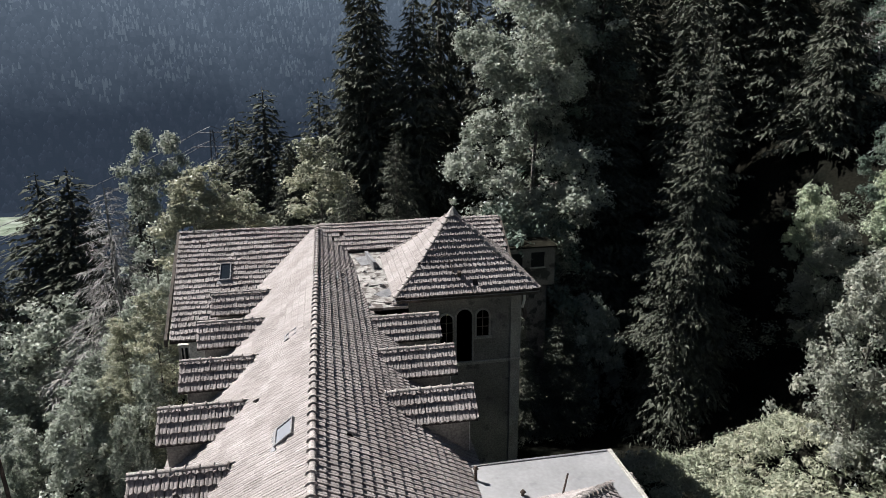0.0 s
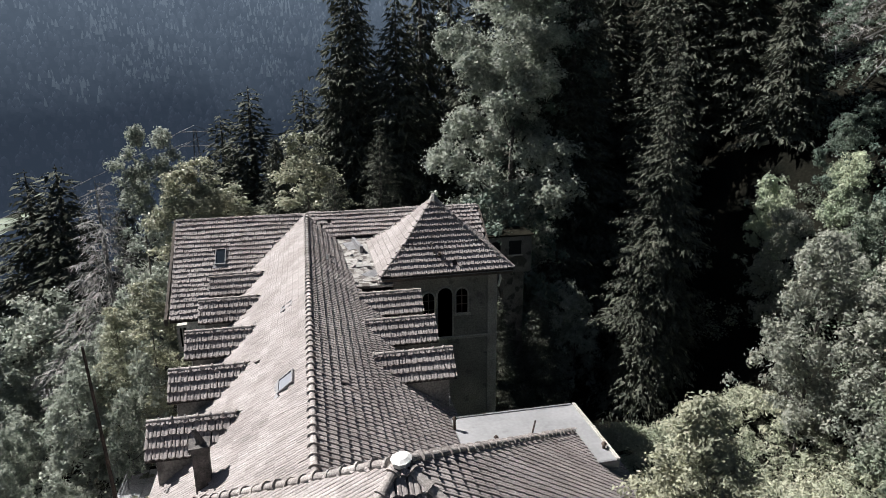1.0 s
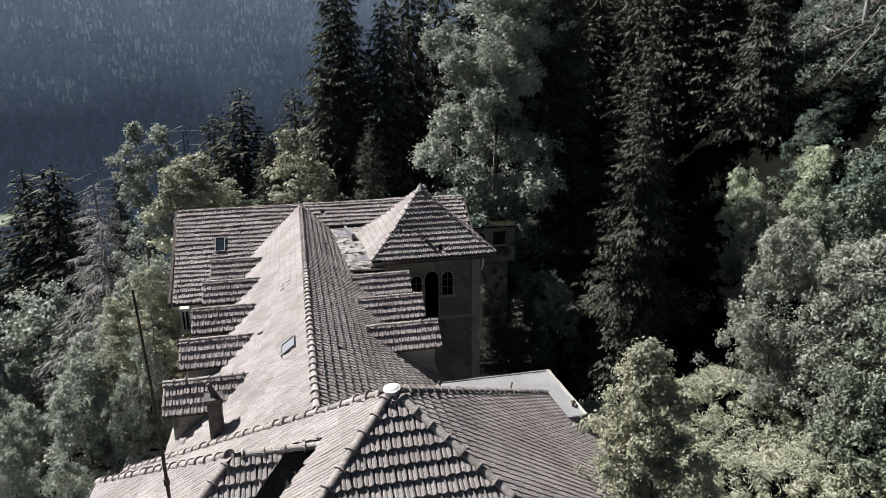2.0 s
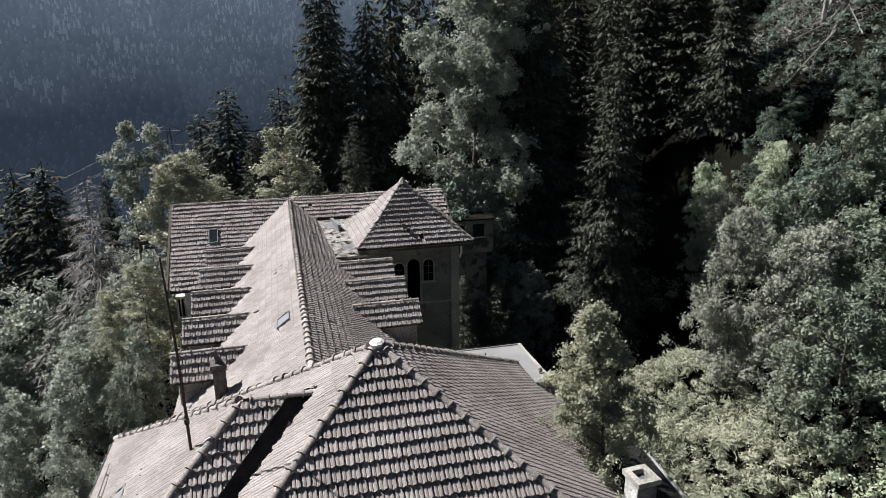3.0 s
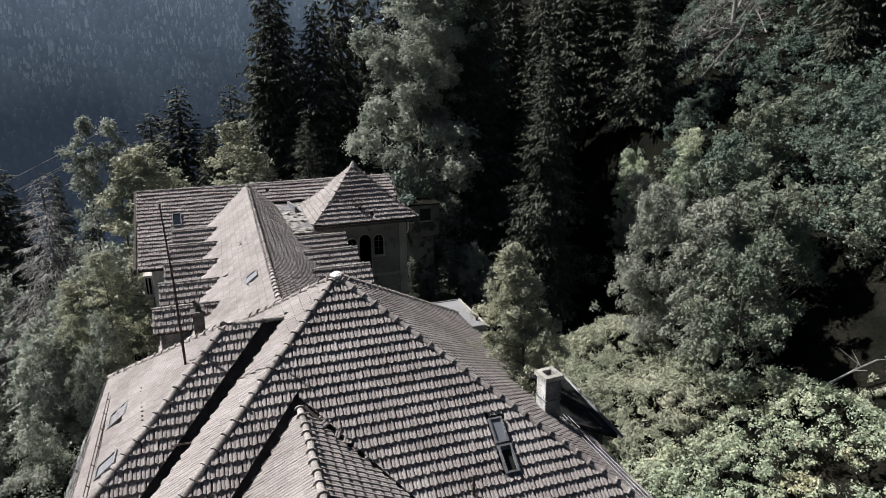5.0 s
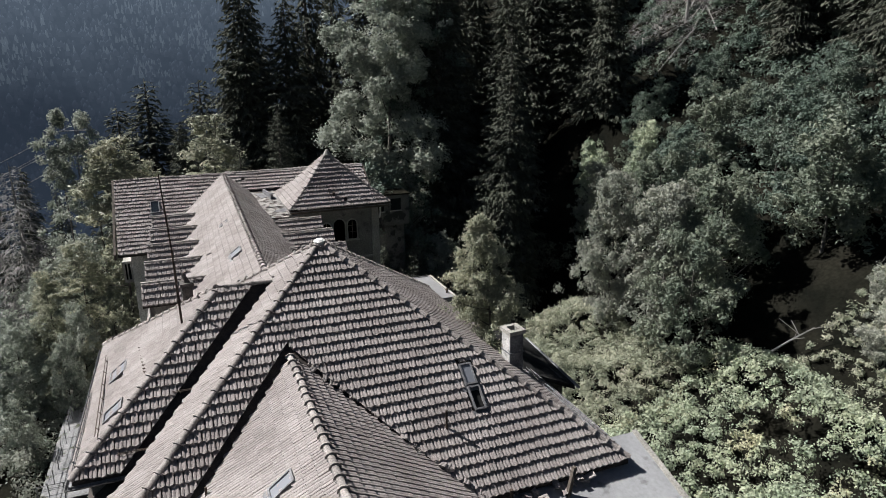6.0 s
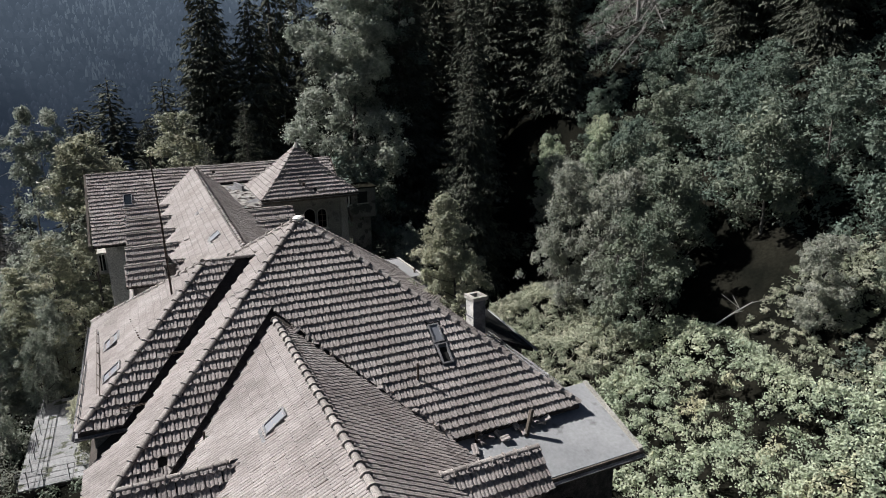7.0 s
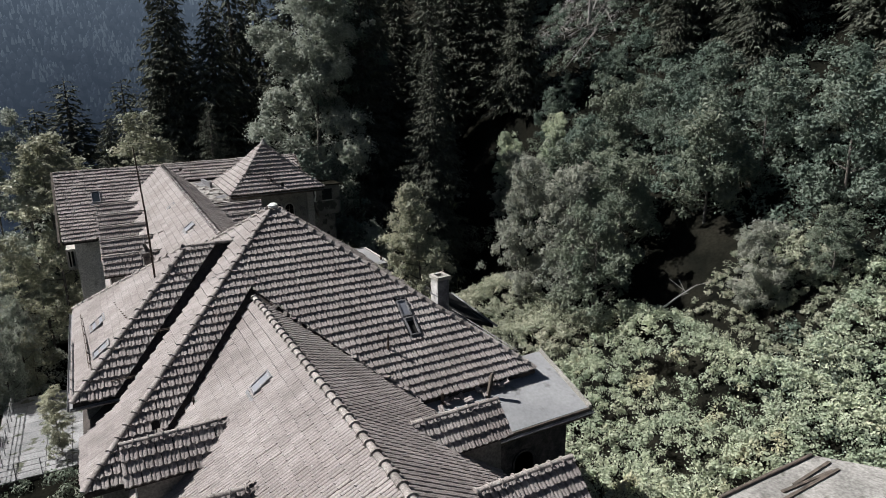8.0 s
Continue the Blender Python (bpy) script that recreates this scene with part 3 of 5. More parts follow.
# tower: pyramid roof, flared at the eaves
TX0, TX1, TY0, TY1, TZ = 3.0, 8.56, 22.72, 28.2, 9.98
TAPEX = Vector((5.62, 25.0, 12.64))
tc = [Vector((TX0, TY0, TZ)), Vector((TX1, TY0, TZ)), Vector((TX1, TY1, TZ)), Vector((TX0, TY1, TZ))]
mid = [c.lerp(TAPEX, 0.42) - Vector((0, 0, 0.13)) for c in tc]
for i in range(4):
    j = (i + 1) % 4
    tile_slope(house, [tc[i], tc[j], mid[j], mid[i]], 60 if i == 0 else 0, near=(4, 22, 10), seed=20 + i)
    tile_slope(house, [mid[i], mid[j], TAPEX], 0, seed=30 + i)
    cap_line(house, tc[i] + Vector((0, 0, 0.02)), mid[i] + Vector((0, 0, 0.02)), 0.9, 40 + i)
    cap_line(house, mid[i] + Vector((0, 0, 0.02)), TAPEX, 0.9, 50 + i)
    gutter(house, tc[i] + Vector((0, 0, -0.06)), tc[j] + Vector((0, 0, -0.06)), 0.05)
bm = bmesh.new()
add_box(bm, (TX0 + 0.03, TY0 + 0.03, TZ - 0.22), (TX1 - 0.03, TY1 - 0.03, TZ - 0.13))
part("soffit", bm, WOOD, house, "dark boarded eaves soffit")
bm = bmesh.new()
bmesh.ops.create_cone(bm, cap_ends=True, segments=8, radius1=0.25, radius2=0.06, depth=0.3, matrix=Matrix.Translation(TAPEX + Vector((0, 0, 0.08))))
part("finial", bm, CONCRETE, house, "pale stone roof finial")

# tower windows, pilaster and string course
def arched_window(owner, x, y, z0, z1, wide, glazed=True, finish=TRIM):
    """A round-headed window in a wall that faces -y."""
    r = wide / 2

    def outline(k):
        pts = [(x - r - k, z0 - k), (x + r + k, z0 - k)]
        for i in range(11):
            a = math.pi * i / 10
            pts.append((x + (r + k) * math.cos(a), z1 - r + (r + k) * math.sin(a)))
        return pts

    inner, outer = outline(0), outline(0.07)
    bm = bmesh.new()
    a = [bm.verts.new((p[0], y - 0.05, p[1])) for p in inner]
    b = [bm.verts.new((p[0], y - 0.05, p[1])) for p in outer]
    c = [bm.verts.new((p[0], y + 0.02, p[1])) for p in outer]
    d = [bm.verts.new((p[0], y + 0.02, p[1])) for p in inner]
    n = len(a)
    for i in range(n):
        j = (i + 1) % n
        bm.faces.new((a[i], a[j], b[j], b[i]))
        bm.faces.new((b[i], b[j], c[j], c[i]))
        bm.faces.new((a[i], d[i], d[j], a[j]))
    bmesh.ops.recalc_face_normals(bm, faces=bm.faces[:])
    w = part("window", bm, finish, owner, "round-headed window with plain surround")
    bm = bmesh.new()
    bm.faces.new([bm.verts.new((p[0], y - 0.008, p[1])) for p in inner])
    bmesh.ops.solidify(bm, geom=bm.faces[:], thickness=-0.006)
    # unglazed: the darkness of the room is a near-black sheet
    part("pane", bm, GLASS if glazed else DARK, w)
    if glazed:
        bm = bmesh.new()
        add_box(bm, (x - 0.02, y - 0.035, z0), (x + 0.02, y - 0.015, z1))
        for k in (0.36, 0.7):
            add_box(bm, (x - r, y - 0.034, z0 + (z1 - z0) * k - 0.018), (x + r, y - 0.016, z0 + (z1 - z0) * k + 0.018))
        part("window_frame", bm, WOOD, w)
        bm = bmesh.new()
        add_box(bm, (x - r - 0.12, y - 0.12, z0 - 0.1), (x + r + 0.12, y + 0.01, z0 - 0.02), bevel=0.01)
        part("window_sill", bm, TRIM, w)
    return w


arched_window(house, 5.02, 23.35, 7.75, 8.95, 0.5)
arched_window(house, 5.74, 23.35, 6.9, 9.12, 0.62, glazed=False)
arched_window(house, 6.48, 23.35, 7.95, 9.05, 0.5)
bm = bmesh.new()
add_box(bm, (7.62, 23.29, -6.0), (8.04, 23.36, 9.7), bevel=0.01)
part("pilaster", bm, TRIM, house, "pale corner pilaster")
bm = bmesh.new()
add_box(bm, (3.6, 23.27, 6.75), (8.06, 23.355, 6.88), bevel=0.015)
part("string_course", bm, TRIM, house)
quad_tube(house, "downpipe", [(8.12, 23.2, 9.75), (8.15, 23.25, 9.35), (8.12, 23.4, 9.0)], 0.05, WHITE, "short broken white downpipe")
bm = bmesh.new()
add_tube(bm, (5.2, 23.55, 11.1), (5.42, 22.95, 10.25), 0.02)
add_tube(bm, (5.5, 23.25, 10.5), (5.5, 23.15, 10.75), 0.09, 0.07)
part("lightning_wire", bm, RUST, house)

# middle block: pyramid roof
near_l, near_r, far_r, far_l = (PX0, PY0, PZ), (PX1, PY0, PZ), (8.8, 15.0, 6.9), (PX0, PY1, PZ)
front = [near_l, near_r, PEAK]
hatch = [(4.18, 2.76, 9.77), (4.6, 2.76, 9.77), (4.6, 1.58, 8.86), (4.18, 1.58, 8.86)]
FZ = (12.5 - 7.62) / 6.32
valley_cut = [(x, y, 12.5 - FZ * (6.3 - y)) for x, y in ((-0.05, 3.85), (-4.35, -0.5), (3.99, -0.42))]
side_cut = [(x, y, 12.5 - 0.76 * (1.42 - x)) for x, y in ((0.22, 6.55), (-4.05, 2.62), (-5.3, 2.62), (-5.3, 11.2), (-4.05, 11.2))]
tile_slope(house, front, 300, holes=[hatch, valley_cut], near=(1.5, 0.5, 9), seed=61)
right_slope = [near_r, far_r, PEAK]
tile_slope(house, right_slope, 150, near=(4, 3, 10), seed=62)
tile_slope(house, [far_r, far_l, PEAK], 0, seed=63)
left_slope = [far_l, near_l, PEAK]
tile_slope(house, left_slope, 200, holes=[side_cut], near=(-2, 2.5, 10), seed=64)
for c, s in ((near_l, 65), (near_r, 66), (far_r, 67), (far_l, 68)):
    cap_line(house, Vector(c) + Vector((0, 0, 0.03)), Vector(PEAK) + Vector((0, 0, 0.03)), 1.0, s)
bm = bmesh.new()
bmesh.ops.create_cone(bm, cap_ends=True, segments=9, radius1=0.13, radius2=0.165, depth=0.11, matrix=pose(PEAK[0], PEAK[1], PEAK[2] + 0.07, 4, -6))
bmesh.ops.create_cone(bm, cap_ends=True, segments=9, radius1=0.165, radius2=0.1, depth=0.05, matrix=pose(PEAK[0], PEAK[1], PEAK[2] + 0.145, 4, -6))
part("finial", bm, WHITE, house, "white stone cap on the roof peak")

# side wing of the middle block, hipped
SA = (-1.42, 6.55, 11.45)
side_near = [SA, (0.02, 6.55, 11.45), (-3.85, 3.0, 8.5), (-5.12, 3.0, 8.5)]
side_hip = [SA, (-5.12, 3.0, 8.5), (-5.08, 10.75, 8.6)]
side_far = [SA, (0.02, 6.55, 11.45), (-3.85, 10.75, 8.6), (-5.08, 10.75, 8.6)]
trough = [(x, y, 11.45 - 0.831 * (6.55 - y)) for x, y in ((0.3, 6.75), (-3.75, 2.9), (-4.17, 2.9), (-0.3, 6.75))]
tile_slope(house, side_near, 200, holes=[trough], near=(-3, 3, 9), seed=71)
tile_slope(house, side_hip, 200, near=(-4, 3, 9), seed=72)
tile_slope(house, side_far, 0, seed=73)
cap_line(house, (-5.12, 3.0, 8.53), Vector(SA) + Vector((0, 0, 0.03)), 1.0, 74)
cap_line(house, (-5.08, 10.75, 8.63), Vector(SA) + Vector((0, 0, 0.03)), 1.0, 75)
cap_line(house, (0.16, 6.55, 11.46), (-1.42, 6.55, 11.46), 1.0, 76)
gutter(house, (-5.2, 10.8, 8.5), (-5.2, 2.95, 8.42))
gutter(house, (-5.2, 2.92, 8.42), (-3.9, 2.92, 8.42))
quad_tube(house, "downpipe", [(-3.75, 2.92, 8.38), (-3.75, 3.0, 8.05), (-4.15, 3.35, 7.75)], 0.05, ZINC, "dark zinc downpipe")
n_near = slope_basis(side_near)[2]
for x0, x1, y in ((-2.85, -1.55, 4.3), (-4.15, -2.75, 3.3)):
    z = 11.45 - 0.831 * (6.55 - y)
    snow_guard(house, (x0, y, z), (x1, y, z), n_near)
n_hip = slope_basis(side_hip)[2]


def on_hip(x, y):
    return Vector((x, y, 11.45 + 0.79 * (x + 1.42)))


snow_guard(house, on_hip(-4.72, 9.0), on_hip(-4.5, 3.7), n_hip, 6)
snow_guard(house, on_hip(-5.03, 7.2), on_hip(-5.03, 3.2), n_hip, 6, ZINC)
for i in range(9):
    p = on_hip(-3.7 + 0.03 * i, 7.4 - 0.27 * i)
    bm = bmesh.new()
    add_tube(bm, p, p + n_hip * 0.12, 0.016, seg=5)
    add_box(bm, p + Vector((-0.05, -0.025, 0.05)), p + Vector((0.04, 0.025, 0.09)))
    part("snow_stop", bm, RUST, house)
for x, y, wide in ((-4.02, 6.95, 0.72), (-3.98, 4.55, 0.55)):
    skylight(house, side_hip, on_hip(x, y) + n_hip * 0.01, wide, 0.6)
bm = bmesh.new()
add_tube(bm, (-2.5, 6.28, 10.4), (-2.52, 6.28, 12.8), 0.032, 0.028)
add_tube(bm, (-2.52, 6.28, 12.8), (-2.6, 6.28, 14.85), 0.026, 0.018)
add_tube(bm, (-2.51, 6.28, 11.3), (-2.51, 6.28, 11.42), 0.05)
mast = part("antenna_mast", bm, RUST, house, "thin rusty antenna mast")

# things on the front slope
fn = slope_basis(front)[2]
skylight(house, front, Vector((4.38, 2.7, 12.5 - 0.772 * (6.3 - 2.7))) + fn * 0.03, 0.34, 0.62)
skylight(house, front, Vector((4.4, 2.17, 12.5 - 0.772 * (6.3 - 2.17))) + fn * 0.03, 0.34, 0.66, opened=True)
vent_pipe(house, (3.36, 1.38, 8.7), 0.6, 0.035, hood=False)


def chimney(at, wide, deep, z0, z1, label, tilt=0.0, pot=False, finish=CHIMNEY_MAT):
    """A plastered stack with a capping slab and an open flue."""
    bm = bmesh.new()
    x, y = at
    m = pose(x, y, z0, tilt, 0, 4)
    h = z1 - z0
    add_box(bm, (-wide / 2, -deep / 2, 0), (wide / 2, deep / 2, h - 0.12), m, 0.015)
    stack = part("chimney", bm, CHIMNEY_MAT if finish is FLAKING else finish, house, label)
    # flaking whitewash on the sunlit face only, its white also painting the sun
    if finish is FLAKING:
        bm = bmesh.new()
        add_box(bm, (-wide / 2 - 0.012, -deep / 2 + 0.02, 0.02), (-wide / 2 + 0.004, deep / 2 - 0.02, h - 0.14), m, 0.004)
        part("whitewash", bm, FLAKING, stack, "flaking white plaster")
        bm = bmesh.new()
        add_box(bm, (-wide / 2 - 0.025, -deep / 2 - 0.025, h * 0.62), (wide / 2 + 0.025, deep / 2 + 0.025, h * 0.62 + 0.05), m, 0.008)
        part("band", bm, CHIMNEY_MAT, stack)
    bm = bmesh.new()
    k = 0.05
    add_box(bm, (-wide / 2 - k, -deep / 2 - k, h - 0.12), (wide / 2 + k, -deep / 2 + 0.09, h), m)
    add_box(bm, (-wide / 2 - k, deep / 2 - 0.09, h - 0.12), (wide / 2 + k, deep / 2 + k, h), m)
    add_box(bm, (-wide / 2 - k, -deep / 2 + 0.09, h - 0.12), (-wide / 2 + 0.09, deep / 2 - 0.09, h), m)
    add_box(bm, (wide / 2 - 0.09, -deep / 2 + 0.09, h - 0.12), (wide / 2 + k, deep / 2 - 0.09, h), m)
    part("chimney_cap", bm, SOOT_AND_SHADE if finish is SOOT_AND_SHADE else TRIM, stack)
    if pot:
        bm = bmesh.new()
        add_tube(bm, m @ Vector((0.05, 0, h - 0.05)), m @ Vector((-0.09, 0, h + 0.36)), 0.1, 0.045, 10)
        part("chimney_pot", bm, SOOT_AND_SHADE, stack, "leaning broken flue pot")
    return stack


chimney((6.66, 4.2), 0.46, 0.5, 7.9, 9.84, "chimney with flaking whitewash and a stone cap", finish=FLAKING)
chimney((-2.36, 11.3), 0.34, 0.36, 8.4, 10.3, "sooty black chimney with a broken pot", pot=True, finish=SOOT_AND_SHADE)

sg = Vector((PITCH, 0, 1)).normalized()
snow_guard(house, (7.4, 0.45, 7.98), (7.4, 4.6, 7.98), sg, 10, ZINC)
snow_guard(house, (7.15, 0.75, 8.17), (7.15, 4.4, 8.17), sg, 9, ZINC)

# broken tiles lying along the valley of the near wing
rubble = random.Random(29)
for k in range(46):
    x = rubble.uniform(0.3, 3.7)
    ob = new("broken_tile", TILE_MESH)
    ob.parent = house
    ob.matrix_basis = pose(x, 3.58 - 0.99 * x + rubble.gauss(0.05, 0.07), 10.42 - 0.757 * x + rubble.uniform(-0.02, 0.07), 30 + rubble.gauss(0, 14), 18 + rubble.gauss(0, 14), rubble.uniform(-60, 60)) @ Matrix.Diagonal((rubble.uniform(0.6, 1), rubble.uniform(0.3, 0.8), 1, 1))

# dark felted lean-to on the far eaves of the middle block
bm = bmesh.new()
add_slab(bm, [(6.95, 4.35, 8.33), (6.95, 8.4, 8.33), (9.25, 8.2, 7.5), (9.0, 4.25, 7.42)], 0.14)
lean_to = part("lean_to_roof", bm, FELT, house, "black bitumen-felted lean-to roof")
bm = bmesh.new()
add_box(bm, (7.5, 4.6, -7.5), (8.75, 8.0, 7.6), bevel=0.02)
part("wall", bm, SOOT_AND_SHADE, house, "dark plastered wall of the lean-to")
gutter(house, (9.12, 4.2, 7.36), (9.34, 8.25, 7.44), 0.06)

# near wing
left_near = [(RX - 0.1, 3.75, NEAR_Z), (RX - 0.1, -11.9, NEAR_Z), (RX - 4.1, -11.9, NEAR_Z - PITCH * 4.0), (RX - 4.1, 0.0, NEAR_Z - PITCH * 4.0)]
right_near = [(RX - 0.1, 3.75, NEAR_Z), (RX - 0.1, -11.9, NEAR_Z), (RX + 4.0, -11.9, NEAR_Z - PITCH * 4.1), (RX + 4.0, -0.6, NEAR_Z - PITCH * 4.1), (RX + 3.4, 0.05, NEAR_Z - PITCH * 3.5)]
tile_slope(house, left_near, 300, near=(-1, -3, 10), seed=81)
tile_slope(house, right_near, 300, near=(1, -3, 10), seed=82)
cap_line(house, (RX - 0.1, -11.9, NEAR_Z + 0.03), (RX - 0.1, 3.75, NEAR_Z + 0.03), 1.0, 83)
nl = slope_basis(left_near)[2]
skylight(house, left_near, Vector((-0.6, -0.75, NEAR_Z - PITCH * 0.6)) + nl * 0.03, 0.42, 0.6)
vent_pipe(house, (-2.3, 1.1, NEAR_Z - PITCH * 2.3), 0.3, 0.03, hood=False)
lf = slope_basis(left_far)[2]
skylight(house, left_far, Vector((-0.25, 13.05, FAR_Z - PITCH * 0.35)) + lf * 0.04, 0.7, 0.5)
skylight(house, left_far, Vector((-0.35, 18.75, FAR_Z - PITCH * 0.45)) - lf * 0.02, 0.45, 0.5, material=ZINC)
el = slope_basis(end_left)[2]
skylight(house, end_left, Vector((-3.83, 28.85, 11 - 0.727 * (30.4 - 28.85))) + el * 0.06, 0.48, 0.92, material=GLASS)
skylight(house, right_far, Vector((RX + 0.75, 24.4, FAR_Z - PITCH * 0.75)) + slope_basis(right_far)[2] * 0.03, 0.8, 0.45, opened=True)

# dormers
for i, y in enumerate((25.3, 22.25, 19.15, 16.3, 13.41)):
    dormer(-1.55, -3.95, y, 9.72, 7.3, 100 + 5 * i)
for i, y in enumerate((21.45, 18.68, 15.95)):
    dormer(1.78, 4.38, y, 9.75, 7.3, 140 + 5 * i)
for i, y in enumerate((-0.9, -3.8, -6.7)):
    dormer(-1.66, -4.12, y, 9.07, 6.7, 160 + 5 * i)
for i, y in enumerate((-3.05, -5.95, -8.8)):
    dormer(1.9, 4.42, y, 8.9, 6.7, 180 + 5 * i)

# flat roofs beside the middle block
def flat_roof(x0, x1, y0, y1, z, label):
    wall_block(house, (x0 + 0.25, y0 + 0.25, -7.5), (x1 - 0.25, y1 - 0.25, z - 0.2))
    bm = bmesh.new()
    add_box(bm, (x0, y0, z - 0.22), (x1, y1, z), bevel=0.02)
    deck = part("flat_roof", bm, SHEET, house, label)
    bm = bmesh.new()
    add_box(bm, (x1 - 0.09, y0, z), (x1 + 0.02, y1, z + 0.05), bevel=0.01)
    part("roof_edge", bm, TRIM, deck)
    for ya, yb in ((y0 - 0.03, y0 + 0.05), (y1 - 0.05, y1 + 0.03)):
        bm = bmesh.new()
        add_box(bm, (x0, ya, z - 0.03), (x1 - 0.1, yb, z + 0.03), bevel=0.01)
        part("roof_edge", bm, ZINC, deck)
    return deck


flat_roof(3.9, 7.93, 11.6, 14.62, 8.15, "flat grey sheet-metal roof")
# deep shade below the roof edge is put into this wall's colour
wall_block(house, (3.9, -1.2, -7.5), (8.25, 1.2, 6.65), "plastered wall with overhang shade in its dark colour", SOOT_AND_SHADE)
bm = bmesh.new()
add_slab(bm, [(3.6, 0.9, 7.70), (8.75, 0.9, 7.70), (8.7, -1.74, 6.90), (3.6, -1.74, 6.90)], 0.2)
deck = part("flat_roof", bm, DECK, house, "dull grey flat roof with fallen broken tiles")
bm = bmesh.new()
add_slab(bm, [(8.66, 0.9, 7.76), (8.78, 0.9, 7.76), (8.74, -1.76, 6.96), (8.6, -1.76, 6.96)], 0.12)
part("roof_edge", bm, TRIM, deck)
bm = bmesh.new()
add_box(bm, (3.6, -1.80, 6.60), (8.74, -1.745, 6.885), bevel=0.008)
part("fascia", bm, WOOD, house, "dark timber fascia board")
rng = random.Random(77)
for k in range(16):
    x, y = rng.uniform(4.3, 6.9), 0.02 - abs(rng.gauss(0, 0.16))
    ob = new("fallen_tile", TILE_MESH)
    ob.parent = deck
    ob.matrix_basis = pose(x, y, 7.47 + 0.303 * y, rng.uniform(-25, 25) + 10, rng.uniform(-20, 20), rng.uniform(0, 360)) @ Matrix.Diagonal((1, rng.uniform(0.4, 1), 1, 1))
gutter(house, (8.75, -1.88, 6.80), (4.6, -1.88, 6.80), 0.06)
# surrounds share the wall's painted shade
for x in (5.2, 6.6):
    arched_window(house, x, -1.2, 4.3, 5.7, 0.7, glazed=False, finish=SOOT_AND_SHADE)
bm = bmesh.new()
add_tube(bm, (4.42, -0.1, 7.0), (4.4, -0.12, 7.75), 0.055, 0.05)
part("vent_pipe", bm, RUST, house, "rusty vent pipe")
bm = bmesh.new()
add_box(bm, (-0.05, -0.05, 0), (0.05, 0.05, 1.15), pose(5.75, -0.35, 6.95, 0, 14, 10), 0.008)
part("post", bm, WOOD, house, "leaning timber post")
bm = bmesh.new()
add_tube(bm, (5.85, 12.85, 8.1), (6.1, 13.1, 8.7), 0.025)
part("vent_pipe", bm, RUST, house, "thin leaning pipe")
vent_pipe(house, (5.0, 13.2, 8.15), 0.12, 0.045)
vent_pipe(house, (4.0, 14.0, 8.1), 0.42, 0.045)
vent_pipe(house, (7.75, 12.2, 7.95), 0.35, 0.05)

# flat concrete roof of the outbuilding beside the near wing
annexe = thing("flat_roofed_outbuilding", "pale concrete flat-roofed outbuilding", "building", at=(0, 0, 0))
bm = bmesh.new()
add_slab(bm, [(8.7, -7.0, 6.6), (11.9, -7.05, 6.6), (13.1, -8.6, 6.6), (13.1, -16.2, 6.6), (8.7, -16.2, 6.6)], 13)
part("wall", bm, PLASTER, annexe)
bm = bmesh.new()
add_slab(bm, [(8.4, -6.68, 6.95), (12.06, -6.76, 6.95), (13.4, -8.4, 6.95), (13.4, -16.5, 6.95), (8.4, -16.5, 6.95)], 0.345)
part("roof_slab", bm, CONCRETE, annexe)
bm = bmesh.new()
add_box(bm, (8.4, -6.78, 6.952), (12.0, -6.68, 7.02), bevel=0.02)
part("parapet", bm, WOOD, annexe)
for k, (x0, x1, y0, turn) in enumerate(((9.3, 12.0, -7.5, 2), (9.9, 11.8, -7.36, -3), (10.4, 12.1, -7.28, 5))):
    bm = bmesh.new()
    add_box(bm, (x0 - 10.6, -0.045, 0), (x1 - 10.6, 0.045, 0.035), pose(10.6, y0, 6.955 + 0.004 * k, 0, 0, turn), 0.006)
    part("plank", bm, WOOD, annexe, "loose dark plank")

# small building behind the tower
back = thing("rear_outhouse", "grey plastered outhouse with a square window", "building", at=(0, 0, 0))
bm = bmesh.new()
add_box(bm, (10.3, 36.95, -5.0), (14.02, 38.6, 5.1), bevel=0.03)
add_box(bm, (10.9, 36.6, 5.06), (14.38, 38.7, 7.5), bevel=0.03)
part("wall", bm, TREE_SHADE_WALL, back)
bm = bmesh.new()
add_box(bm, (10.8, 36.5, 7.5), (14.48, 38.8, 7.6), bevel=0.02)
# the shade-dark floor colour keeps the sunlit roof top from showing
part("roof_slab", bm, SHADED_EARTH, back, "flat roof coloured dark as if tree-shaded")
for x, z in ((13.25, 6.75), (11.85, 6.72)):
    bm = bmesh.new()
    add_box(bm, (x - 0.42, 36.59, z - 0.46), (x + 0.42, 36.605, z + 0.46))
    w = part("window", bm, DARK, back, "dark square window opening")
    bm = bmesh.new()
    add_box(bm, (x - 0.5, 36.5, z - 0.55), (x + 0.5, 36.6, z - 0.47), bevel=0.01)
    part("window_sill", bm, TRIM, w)
# window bay on the end block
bm = bmesh.new()
add_box(bm, (-5.75, 26.9, 6.0), (-5.3, 27.9, 6.95), bevel=0.02)
bay = part("window", bm, GLASS, house, "white-framed window bay")
bm = bmesh.new()
for a, b in (((-5.8, 26.82, 5.85), (-5.25, 27.95, 6.0)), ((-5.8, 26.82, 6.95), (-5.25, 27.95, 7.08)), ((-5.8, 26.82, 6.0), (-5.7, 26.92, 6.95)), ((-5.42, 26.82, 6.0), (-5.32, 26.92, 6.95)), ((-5.6, 26.83, 6.0), (-5.55, 26.91, 6.95))):
    add_box(bm, a, b)
part("window_frame", bm, TRIM, bay)


